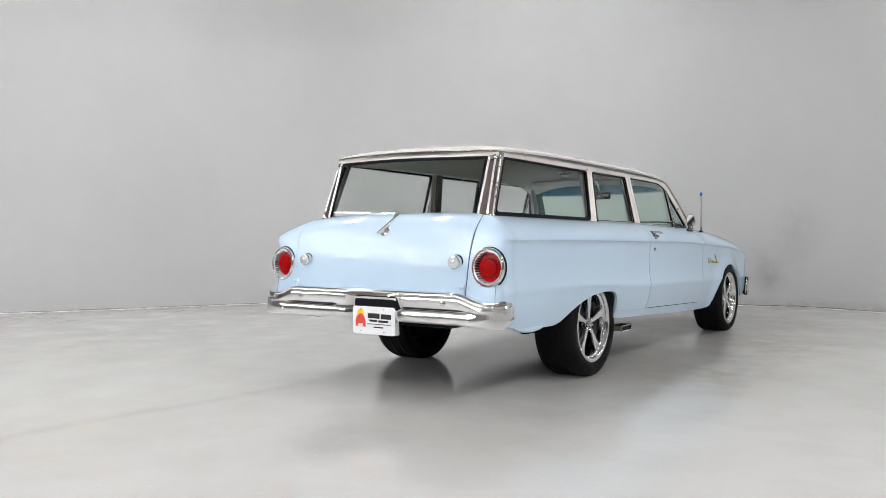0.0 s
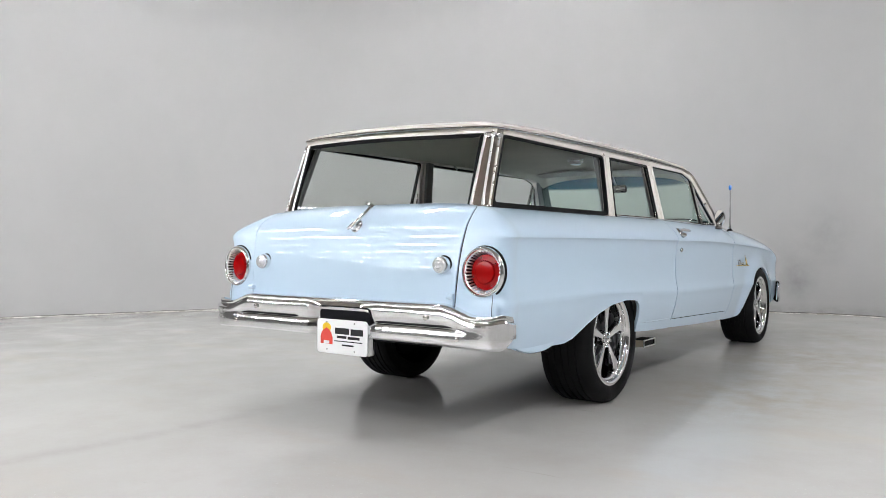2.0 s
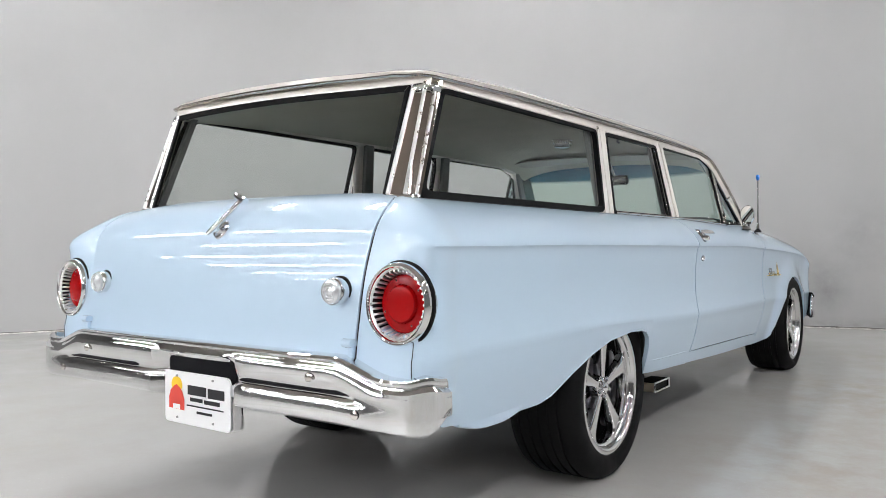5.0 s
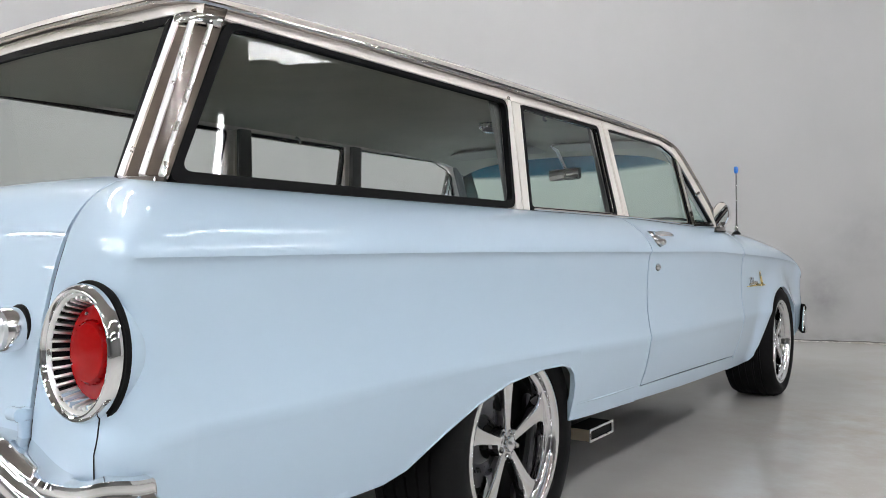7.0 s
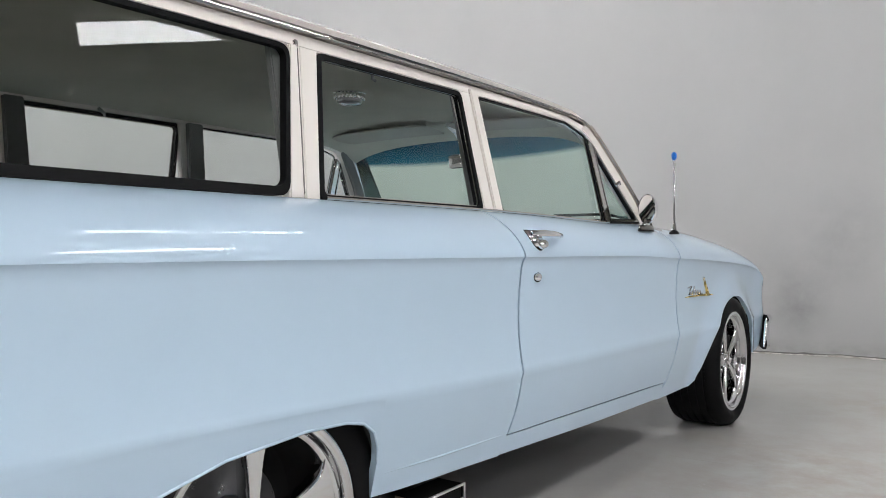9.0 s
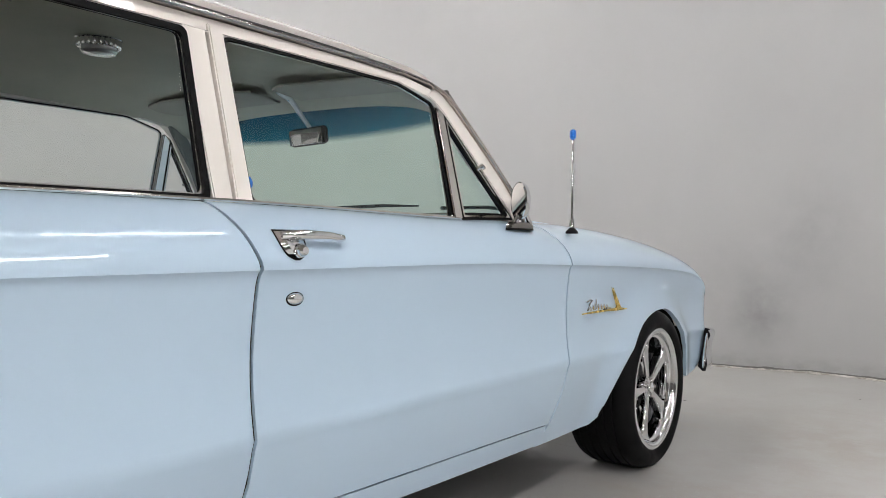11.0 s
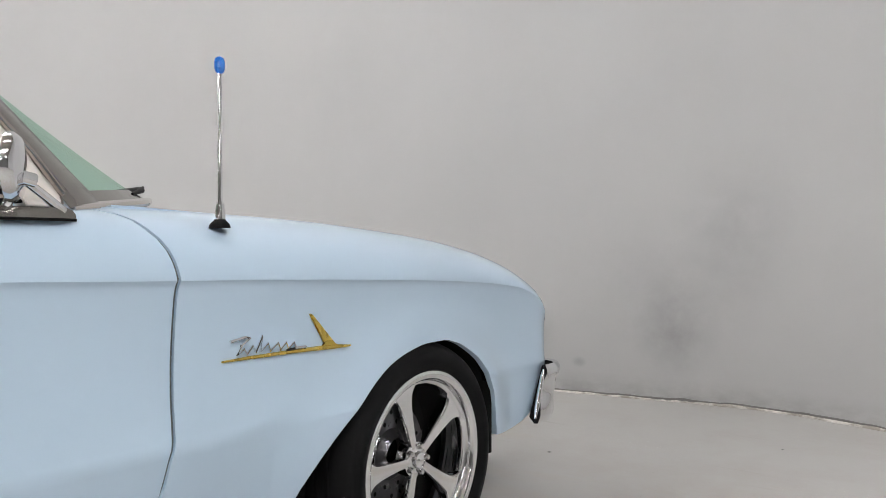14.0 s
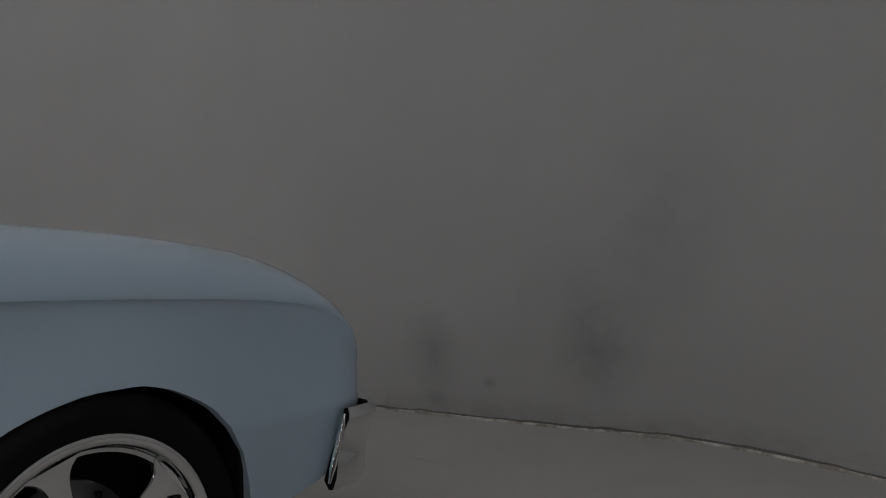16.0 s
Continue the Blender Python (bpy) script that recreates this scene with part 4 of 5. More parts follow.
def rear_pt(u, v, out=0.0):
    """A point of the rear window; u across from -1 to 1, v up from 0 to 1."""
    hx = 0.548 - 0.012 * v
    x = hx * u
    z = 0.972 + v * (0.330 + 0.011 * (1 - u * u))
    return (x, rear_y(z - 0.011 * v * (1 - u * u), x) + 0.006 - out, z)


us, vs = np.linspace(-1, 1, 21), np.linspace(0, 1, 9)
rg = part("rear_window", grid([[rear_pt(u, v) for u in us] for v in vs]), GLASS, tailgate)
rg.visible_shadow = False
k = 0.027
bm = bmesh.new()
for edge in ("t", "l", "r"):
    rows = []
    for w in np.linspace(0, 1, 21):
        if edge == "t":
            a, b = (2 * w - 1, 1.0), ((2 * w - 1) * (1 - k), 1 - 2 * k)
        else:
            sg = -1 if edge == "l" else 1
            a, b = (sg, w), (sg * (1 - 0.8 * k), w * (1 - 2 * k))
        rows.append([rear_pt(*a, -0.004), rear_pt(*a, 0.008), rear_pt(*b, 0.008), rear_pt(*b, -0.004)])
    grid(rows, bm=bm)
part("gasket", bm, BLACK, rg, "black rubber seal")

# windscreen, with a dark blue band along its top
def screen_pt(u, v):
    """A point of the wrapped windscreen; u across from -1 to 1, v up from 0 to 1."""
    hx = 0.722 - 0.102 * v
    y = 1.965 - 0.235 * v - 0.03 * v * v + (0.42 - 0.33 * v) * (1 - abs(u) ** 3)
    z = 0.945 + 0.363 * v + 0.036 * (1 - u * u) * v + 0.045 * (1 - abs(u) ** 3) * (1 - v) ** 2
    return (hx * u, y, z)


rows = [[screen_pt(u, v) for u in np.linspace(-1, 1, 41)] for v in np.linspace(0, 1, 15)]
ws = part("windscreen", grid(rows), SCREEN, car, "green-tinted windscreen with a dark blue top band", angle=60)
ws.visible_shadow = False
bm = tube([Vector(p) + Vector((0, 0.006, 0.004)) for p in rows[-1]], 0.011, 8)
tube([Vector(p) + Vector((0, 0.008, 0.0)) for p in rows[0]], 0.010, 8, bm)
for j in (0, -1):
    tube([Vector(r[j]) + Vector((0, 0.006, 0)) for r in rows], 0.010, 8, bm)
part("windscreen_seal", bm, STEEL, ws, "bright metal windscreen surround")
for s in (-1, 1):
    rows2 = []
    for v in np.linspace(0.0, 1.0, 13):
        a, b, d = Vector(screen_pt(s, v)), Vector(screen_pt(s * 0.94, v)), Vector(screen_pt(s * 0.915, v))
        rows2.append([a + Vector((s * 0.012, 0.000, 0)), a + Vector((s * 0.010, 0.010, 0.004)), b + Vector((s * 0.006, 0.012, 0.004)), d + Vector((0, 0.004, 0.001))])
    part("windscreen_trim", grid(rows2), DARK_TRIM, ws, "aged stainless windscreen side trim")
    rows2 = []
    for u in np.linspace(1.0, 0.70, 9):
        p = Vector(screen_pt(s * u, 0.0))
        q = Vector(screen_pt(s * u, 0.075))
        rows2.append([p + Vector((0, 0.014, -0.012)), p + Vector((0, 0.016, 0.004)), q + Vector((0, 0.006, 0.002))])
    part("windscreen_corner", grid(rows2), DARK_TRIM, ws)

# ---- chrome and lamps ----
def bumper_path(n=61):
    pts = [(0.0, -1.318), (0.30, -1.317), (0.55, -1.314), (0.70, -1.309), (0.78, -1.300), (0.820, -1.287), (0.842, -1.265), (0.850, -1.238), (0.850, -1.215), (0.848, -1.196)]
    full = [(-x, y) for x, y in pts[:0:-1]] + pts
    v = [Vector(p) for p in full]
    out = []
    for i in range(len(v) - 1):
        p0, p1, p2, p3 = v[max(i - 1, 0)], v[i], v[i + 1], v[min(i + 2, len(v) - 1)]
        m = 8
        for j in range(m):
            u = j / m
            out.append(0.5 * (2 * p1 + (p2 - p0) * u + (2 * p0 - 5 * p1 + 4 * p2 - p3) * u * u + (3 * p1 - p0 - 3 * p2 + p3) * u ** 3))
    return out + [v[-1]]


BP = [p + Vector((0, 0.018)) for p in bumper_path()]
rows = []
for i, p in enumerate(BP):
    d = (BP[min(i + 1, len(BP) - 1)] - BP[max(i - 1, 0)]).normalized()
    nrm = Vector((d.y, -d.x))
    x = abs(p.x)
    t = ease((x - 0.56) / 0.17)
    zt = 0.560 - 0.043 * t + 0.014 * ease((x - 0.78) / 0.08)
    zb = 0.388 - 0.006 * ease((x - 0.55) / 0.25)
    tip = ease((p.y + 1.265) / 0.085) if x > 0.8 else 0.0
    zt, zb = zt - 0.012 * tip, zb + 0.040 * tip
    groove = 0.012 * (1 - ease((x - 0.60) / 0.10))
    mid = 0.468 - 0.010 * t
    prof = [(-0.085, zt - 0.022), (-0.070, zt - 0.002), (-0.035, zt + 0.001), (-0.016, zt - 0.003), (-0.010, zt - 0.010), (-0.014, zt - 0.017), (-0.011, zt - 0.024), (-0.002, zt - 0.034), (0.001, zt - 0.046),
            (-groove * 0.6 + 0.001, mid + 0.016), (-groove, mid + 0.007), (-groove, mid - 0.007), (-groove * 0.4 + 0.002, mid - 0.014), (0.005, mid - 0.030), (0.005, zb + 0.024),
            (0.001, zb + 0.009), (-0.012, zb + 0.001), (-0.035, zb + 0.004), (-0.05, zb + 0.02)]
    plain = ease((x - 0.64) / 0.16)
    prof = [(a + (-0.008 - a) * plain * 0.6, z) if 2 < k < 7 else ((a + (0.003 - a) * plain, z) if 6 < k < 15 else (a, z)) for k, (a, z) in enumerate(prof)]
    notch = 0.042 * (1 - ease((abs(p.x - 0.03) - 0.150) / 0.035))
    prof = [(a - notch * ease((zt - 0.030 - z) / 0.02), z) for a, z in prof]
    deep = -0.085 + 0.058 * ease((x - 0.66) / 0.14)
    prof = [(max(a, deep), z) for a, z in prof]
    rows.append([(p.x + nrm.x * a, p.y + nrm.y * a, z) for a, z in prof])
def end_rings(row, fwd):
    """Rounds off the open end of a bar."""
    mid = sum((Vector(q) for q in row), Vector()) / len(row)
    return [[mid + (Vector(q) - mid) * k + Vector((0, fwd * d, 0)) for q in row] for k, d in ((0.97, 0.003), (0.90, 0.005), (0.5, 0.006), (0.05, 0.006))]


bm = grid(end_rings(rows[0], 1)[::-1] + rows + end_rings(rows[-1], 1))
bump = part("rear_bumper", bm, CHROME, car, "wide chrome rear bumper with a pressed groove", angle=40)
for s in (-1, 1):
    bm = tube([(s * 0.235, -1.288, 0.467), (s * 0.26, -1.289, 0.467), (s * 0.58, -1.285, 0.467), (s * 0.645, -1.282, 0.464)], [0.002, 0.0042, 0.004, 0.001], 8)
    part("groove_slot", bm, SEAM, bump)
    for x, z in ((0.505, 0.502), (0.655, 0.424)):
        part("bumper_bolt", lathe([(0.0, 0), (0.012, 0), (0.0115, 0.002), (0.009, 0.004), (0.0, 0.005)], 14), STEEL, bump, at=pose(s * x, -1.300, z, 0, 0, -90))
part("plate_recess", box((-0.124, -1.2645, 0.440), (0.186, -1.235, 0.512), bevel=0.02), SEAM, bump)
part("plate_bracket", box((-0.118, -1.2665, 0.305), (0.182, -1.225, 0.45), bevel=0.012), CHROME, bump)

# number plate with a dealer's picture; its writing stays as bars
def slab(x0, x1, z0, z1, y, th=0.0012, r=0.0):
    poly = rounded([(x0, z0), (x1, z0), (x1, z1), (x0, z1)], r or 0.0006, 3)
    bm = bmesh.new()
    a = [bm.verts.new((x, y, z)) for x, z in poly]
    b = [bm.verts.new((x, y + th, z)) for x, z in poly]
    bm.faces.new(a)
    bm.faces.new(b)
    for i in range(len(poly)):
        j = (i + 1) % len(poly)
        bm.faces.new((a[i], a[j], b[j], b[i]))
    return bm


PY = -1.272
plate = part("number_plate", slab(-0.157, 0.140, 0.305, 0.461, PY, 0.004, 0.016), PLATE, car, "white dealer plate with a red barn and bars of writing", smooth=False)
bm = bmesh.new()
bm.faces.new([bm.verts.new((-0.098 + 0.026 * math.cos(a), PY - 0.0016, 0.421 + 0.024 * math.sin(a))) for a in np.linspace(0, 2 * math.pi, 24, endpoint=False)])
part("sun", bm, YELLOW_INK, plate, smooth=False)
bm = bmesh.new()
bm.faces.new([bm.verts.new((x, PY - 0.0022, z)) for x, z in ((-0.135, 0.348), (-0.062, 0.346), (-0.062, 0.378), (-0.070, 0.400), (-0.083, 0.413), (-0.098, 0.422), (-0.113, 0.414), (-0.127, 0.402), (-0.135, 0.380))])
part("barn", bm, RED_INK, plate, smooth=False)
part("barn_door", slab(-0.115, -0.082, 0.348, 0.362, PY - 0.0032), PLATE, plate, smooth=False)
for x0, x1, z0, z1 in ((-0.047, 0.036, 0.396, 0.424), (0.045, 0.116, 0.394, 0.422), (-0.036, 0.020, 0.377, 0.388), (0.028, 0.096, 0.375, 0.387), (-0.052, 0.112, 0.3615, 0.3655), (-0.006, 0.062, 0.343, 0.350)):
    part("bar", slab(x0, x1, z0, z1, PY - 0.0018), INK, plate, smooth=False)
for x in (-0.098, 0.066):
    for z in (0.447, 0.322):
        part("screw", lathe([(0, 0), (0.004, 0), (0.003, 0.003), (0, 0.0035)], 10), DULL, plate, at=pose(x, PY, z, 0, 0, -90))


plate.location.x = 0.035


def tail_light(s):
    """A round lamp: bright rim, a funnel of bright fins over black, and a red lens set deep in it with a raised boss."""
    at = pose(s * 0.728, -1.210, 0.6915, 0, 0, -90) @ pose(0, 0, 0, 0, -2, 0) @ pose(0, 0, 0, 0, 0, s * 2) @ Matrix.Diagonal((0.8, 0.925, 1.015, 1))
    root = part("tail_light", lathe([(0.096, 0.002), (0.1015, 0.003), (0.1025, 0.010), (0.1015, 0.022), (0.0975, 0.030), (0.0935, 0.0325), (0.0905, 0.031), (0.0885, 0.026), (0.0875, 0.021)], 64), CHROME, car, "round tail lamp with a chrome bezel", at=at)
    part("gasket", lathe([(0.098, -0.006), (0.1068, -0.005), (0.1074, 0.0), (0.1062, 0.004), (0.098, 0.004)], 56), BLACK, root)
    part("lamp_collar", lathe([(0.094, -0.005), (0.1005, -0.006), (0.100, -0.012), (0.094, -0.03), (0.085, -0.05), (0.07, -0.07)], 56), BLUE, root, "pale blue painted collar")
    part("well", lathe([(0.0875, 0.022), (0.0860, 0.008), (0.0765, -0.030), (0.0, -0.032)], 48), SEAM, root)
    part("inner_ring", lathe([(0.0885, 0.024), (0.0855, 0.0215), (0.0835, 0.016), (0.0850, 0.014)], 56), FIN, root)
    for i in range(36):
        a = 2 * math.pi * i / 36
        bm = box((-0.020, -0.006, -0.0024), (0.020, 0.002, 0.0024), bevel=0.001)
        part("fin", bm, FIN, root, at=pose(0, 0, 0, math.degrees(a), 0, 0) @ pose(-0.002, 0.0800, 0, 0, 0, 14))
    part("lens", lathe([(0.0735, -0.030), (0.0728, -0.016), (0.069, -0.011), (0.060, -0.010), (0.047, -0.008), (0.0465, 0.000), (0.043, 0.0045), (0.030, 0.0065), (0.014, 0.0075), (0.0, 0.008)], 56), LENS, root, "deep red lens with a raised boss")
    for i in range(28):
        a = 2 * math.pi * i / 28
        part("lens_rib", box((-0.009, 0.0455, -0.0015), (0.000, 0.0488, 0.0015)), LENS, root, at=pose(0, 0, 0, math.degrees(a), 0, 0), smooth=False)
    for a in (35, 110, 200, 300):
        part("lens_screw", lathe([(0, 0), (0.0032, 0), (0.0028, 0.003), (0, 0.0035)], 10), CHROME, root, at=pose(-0.010, 0.060 * math.cos(math.radians(a)), 0.060 * math.sin(math.radians(a))))


tail_light(1)
tail_light(-1)


# ---- wheels ----
def wheel(x, y, R, rim, s, phase, wide):
    """A five-spoke chrome wheel; local +x points outwards."""
    rows = []
    bm = lathe([(rim + 0.004, -0.022), (rim + 0.006, -0.004), (rim + 0.003, 0.004), (rim - 0.003, 0.006), (rim - 0.015, 0.004), (rim - 0.0185, 0.0), (rim - 0.021, -0.010), (rim - 0.0225, -0.017),
                (rim - 0.027, -0.021), (rim - 0.033, -0.022), (rim - 0.0355, -0.028), (rim - 0.038, -0.075), (rim - 0.040, -0.12), (rim - 0.03, -wide + 0.02)], 64)
    spokes = []
    for i in range(5):
        a0 = math.radians(phase + 72 * i)
        sec = []
        for u in (0, 0.15, 0.3, 0.45, 0.6, 0.72, 0.8, 0.86, 0.91, 0.95, 0.98, 1.0):
            r = 0.034 + (rim - 0.066) * u
            hw = 0.0118 + 0.0165 * u ** 1.5 + 0.040 * u ** 12
            xf = -0.027 + 0.008 * u ** 1.4
            pts = [(xf - 0.036, -hw * 0.85), (xf - 0.010, -hw), (xf - 0.004, -hw * 0.97), (xf, -hw * 0.84), (xf + 0.0005, 0.0), (xf, hw * 0.84), (xf - 0.004, hw * 0.97), (xf - 0.010, hw), (xf - 0.036, hw * 0.85)]
            sec.append([(px, r * math.cos(a0) - w * math.sin(a0), r * math.sin(a0) + w * math.cos(a0)) for px, w in pts])
        spokes.append(grid(sec))
    lathe([(0.0, -0.026), (0.036, -0.027), (0.046, -0.032), (0.050, -0.060)], 40, bm)
    at = pose(x, y, R + ground(y) - 0.004, 0, 0, 0 if s > 0 else 180)
    w = part("wheel", bm, CHROME, car, "chrome five-spoke wheel with a black tyre", angle=45, at=at)
    for b in spokes:
        part("spoke", b, CHROME, w, angle=45)
    prof = [(rim - 0.004, 0.000), (rim + 0.003, 0.0), (rim + 0.006, 0.006), (rim + 0.022, 0.013), (R - 0.045, 0.015), (R - 0.026, 0.010), (R - 0.012, -0.002), (R - 0.004, -0.018), (R, -0.03)]
    k = -0.03
    span = wide - 0.06
    for g in range(5):
        c = -0.03 - span * (g + 0.5) / 5
        prof += [(R, c + 0.006), (R - 0.006, c + 0.004), (R - 0.006, c - 0.004), (R, c - 0.006)]
    prof += [(R, -wide + 0.03), (R - 0.012, -wide + 0.004), (R - 0.045, -wide - 0.012), (rim + 0.006, -wide), (rim - 0.004, -wide + 0.01)]
    part("tyre", lathe(prof, 72), TYRE, w, "black low-profile tyre", angle=30)
    part("centre_cap", lathe([(0.0, -0.010), (0.008, -0.010), (0.012, -0.013), (0.020, -0.016), (0.023, -0.024), (0.023, -0.05)], 28), CHROME, w)
    for i in range(5):
        a = math.radians(phase + 36 + 72 * i)
        part("lug_nut", lathe([(0.0, 0.014), (0.006, 0.013), (0.009, 0.006), (0.010, -0.02)], 8), CHROME, w, at=pose(-0.030, 0.036 * math.cos(a), 0.036 * math.sin(a)))
    disc = part("brake_disc", lathe([(0.05, -0.09), (0.06, -0.10), (0.07, -0.115), (0.135, -0.115), (0.135, -0.135), (0.05, -0.135)], 40), IRON, w)
    for i in range(20 if y > 1 else 0):
        a, r = math.radians(18 * i), 0.088 + 0.026 * (i % 2)
        part("vent_hole", lathe([(0.0, 0.0), (0.006, 0.0)], 10), BLACK, disc, at=pose(-0.1145, r * math.cos(a), r * math.sin(a)), smooth=False)
    rows = []
    for a in np.linspace(140, 205, 8):
        c, d = math.cos(math.radians(a)), math.sin(math.radians(a))
        rows.append([(px, r * c, r * d) for px, r in ((-0.085, 0.10), (-0.078, 0.115), (-0.078, 0.145), (-0.085, 0.155), (-0.13, 0.155), (-0.13, 0.10))])
    part("brake_caliper", grid(rows, close_v=True), CHROME if y > 1 else DULL, w)
    part("back_plate", lathe([(rim - 0.03, -0.15), (0.0, -0.155)], 40), UNDER, w)


for s in (1, -1):
    wheel(s * 0.752, 0.0, 0.336, 0.240, s, 90, 0.245)
    wheel(s * 0.822, 2.858, 0.313, 0.2345, s, 180 if s > 0 else 0, 0.235)

# ---- small fittings ----
# side-exit exhaust: a flat polished box with an open end
X0, X1, Y0, Y1, Z0, Z1 = 0.655, 0.735, 0.501, 0.684, 0.204, 0.243
bm = bmesh.new()
for lo, hi in (((X0, Y0, Z1 - 0.004), (X1, Y1, Z1)), ((X0, Y0, Z0), (X1, Y1, Z0 + 0.004)), ((X0, Y1 - 0.004, Z0), (X1, Y1, Z1))):
    box(lo, hi, bm, bevel=0.0015)
# walls coloured black to stand for the shade under the body
tip = part("exhaust_tip", bm, UNDER, car, "flat side-exit exhaust tip, walls blackened for shade, with a bright rim", smooth=False)
# light tan colour imitates what the polished flank reflects
part("tip_flank", box((X0, Y0 - 0.001, Z0), (X1, Y0 + 0.003, Z1), bevel=0.0015), chrome_material("tan_reflection_steel", (0.86, 0.76, 0.60), 0.42), tip, "polished flank with its tan reflection put into the colour", smooth=False)
bm = bmesh.new()
for lo, hi in (((X1 - 0.001, Y0 - 0.002, Z1 - 0.004), (X1 + 0.003, Y1 + 0.002, Z1 + 0.002)), ((X1 - 0.001, Y0 - 0.002, Z0 - 0.002), (X1 + 0.003, Y1 + 0.002, Z0 + 0.004)),
               ((X1 - 0.001, Y0 - 0.002, Z0 + 0.004), (X1 + 0.003, Y0 + 0.004, Z1 - 0.004)), ((X1 - 0.001, Y1 - 0.004, Z0 + 0.004), (X1 + 0.003, Y1 + 0.002, Z1 - 0.004))):
    box(lo, hi, bm)
part("tip_rim", bm, FIN, tip, smooth=False)
part("tip_inside", box((X0 + 0.002, Y0 + 0.0045, Z0 + 0.0045), (X1 - 0.006, Y1 - 0.0045, Z1 - 0.0045)), BLACK, tip, smooth=False)
part("muffler_box", box((0.40, Y0 + 0.01, Z0 + 0.006), (X0 + 0.004, Y1 - 0.006, Z1 - 0.004), bevel=0.006), IRON, tip)


def near(y, z, s=1, out=0.0):
    return Vector((s * (side_x(y, z) + out), y, z))


for s, door in ((1, door_right), (-1, door_left)):
    # pull handle with push button
    bm = tube([near(0.925, 0.898, s, 0.012), near(0.97, 0.899, s, 0.030), near(1.03, 0.897, s, 0.033), near(1.075, 0.893, s, 0.024), near(1.098, 0.890, s, 0.008)], [0.008, 0.010, 0.0085, 0.008, 0.003], 12)
    h = part("door_handle", bm, CHROME, door, "chrome pull handle")
    rows = []
    for u in np.linspace(0, 1, 8):
        z = 0.906 - 0.052 * u
        hw = 0.029 * math.sqrt(max(0.0, 1 - u ** 2.6)) + 0.004
        c = 0.953
        rows.append([near(c - hw * 1.0, z, s, 0.002), near(c - hw * 0.7, z, s, 0.012), near(c + hw * 0.7, z, s, 0.012), near(c + hw, z, s, 0.002)])
    part("escutcheon", grid(rows), CHROME, h)
    # added black outline imitates dark reflections round the chrome handle
    rows = []
    for u in np.linspace(0, 1, 8):
        z = 0.909 - 0.060 * u
        hw = 0.031 * math.sqrt(max(0.0, 1 - u ** 2.6)) + 0.006
        rows.append([near(0.953 - hw, z, s, 0.0015), near(0.953 + hw, z, s, 0.0015)])
    part("handle_gasket", grid(rows), BLACK, h)
    part("push_button", lathe([(0.0, 0.024), (0.008, 0.023), (0.012, 0.018), (0.013, 0.0)], 20), CHROME, h, at=Matrix.Translation(near(0.956, 0.868, s, 0.004)) @ pose(0, 0, 0, 0, 0, 0 if s > 0 else 180))
    bm = bmesh.new()
    bmesh.ops.create_uvsphere(bm, u_segments=20, v_segments=12, radius=1.0, matrix=Matrix.Translation(near(0.957, 0.774, s, 0.0)) @ Matrix.Diagonal((0.009, 0.021, 0.012, 1)))
    lk = part("lock", bm, CHROME, door, "chrome door lock")
    # black rim behind the lock, likewise painted for its dark reflections
    bm = bmesh.new()
    bmesh.ops.create_uvsphere(bm, u_segments=20, v_segments=12, radius=1.0, matrix=Matrix.Translation(near(0.957, 0.774, s, 0.0)) @ Matrix.Diagonal((0.003, 0.0235, 0.0145, 1)))
    part("lock_gasket", bm, BLACK, lk)

# badge on the fender: gold spear and fin, silver squiggle
def on_fender(pts, out, s=1):
    return [near(y, z, s, out) for y, z in pts]


for s, nm in ((1, 1), (-1, 1)):
    bm = tube(on_fender([(2.232, 0.6475), (2.30, 0.648), (2.42, 0.6475), (2.54, 0.6445), (2.596, 0.6415)], 0.003, s), [0.002, 0.0038, 0.0045, 0.006, 0.002], 8)
    bd = part("badge", bm, GOLD, car, "gold spear badge with a silver script shape")
    bm = bmesh.new()
    for out in (0.001, 0.006):
        bm.faces.new([bm.verts.new(p) for p in on_fender([(2.464, 0.727), (2.474, 0.722), (2.545, 0.652), (2.56, 0.645), (2.50, 0.646), (2.512, 0.655)], out, s)])
    part("badge_fin", bm, GOLD, bd, smooth=False)
    wave = [(2.250, 0.686), (2.285, 0.692), (2.300, 0.690), (2.278, 0.676), (2.268, 0.658), (2.284, 0.668), (2.292, 0.657), (2.306, 0.672), (2.314, 0.658), (2.330, 0.690), (2.326, 0.658), (2.346, 0.673), (2.352, 0.657), (2.374, 0.671), (2.380, 0.656), (2.396, 0.670), (2.402, 0.656), (2.418, 0.668), (2.424, 0.655), (2.452, 0.655)]
    part("script_shape", tube(on_fender(wave, 0.006, s), 0.0032, 6), CHROME, bd)
    part("script_shadow", tube(on_fender([(2.40, 0.652), (2.455, 0.6545)], 0.004, s), 0.003, 6), BLACK, bd)

# antenna
bm = lathe([(0.0, 0.0), (0.022, 0.0), (0.020, 0.008), (0.012, 0.016), (0.010, 0.02), (0.0, 0.02)], 20)
ant = part("antenna", bm, BLACK, car, "chrome whip antenna with a blue ball tip", at=pose(0.739, 2.276, 0.915, 0, -90, 0))
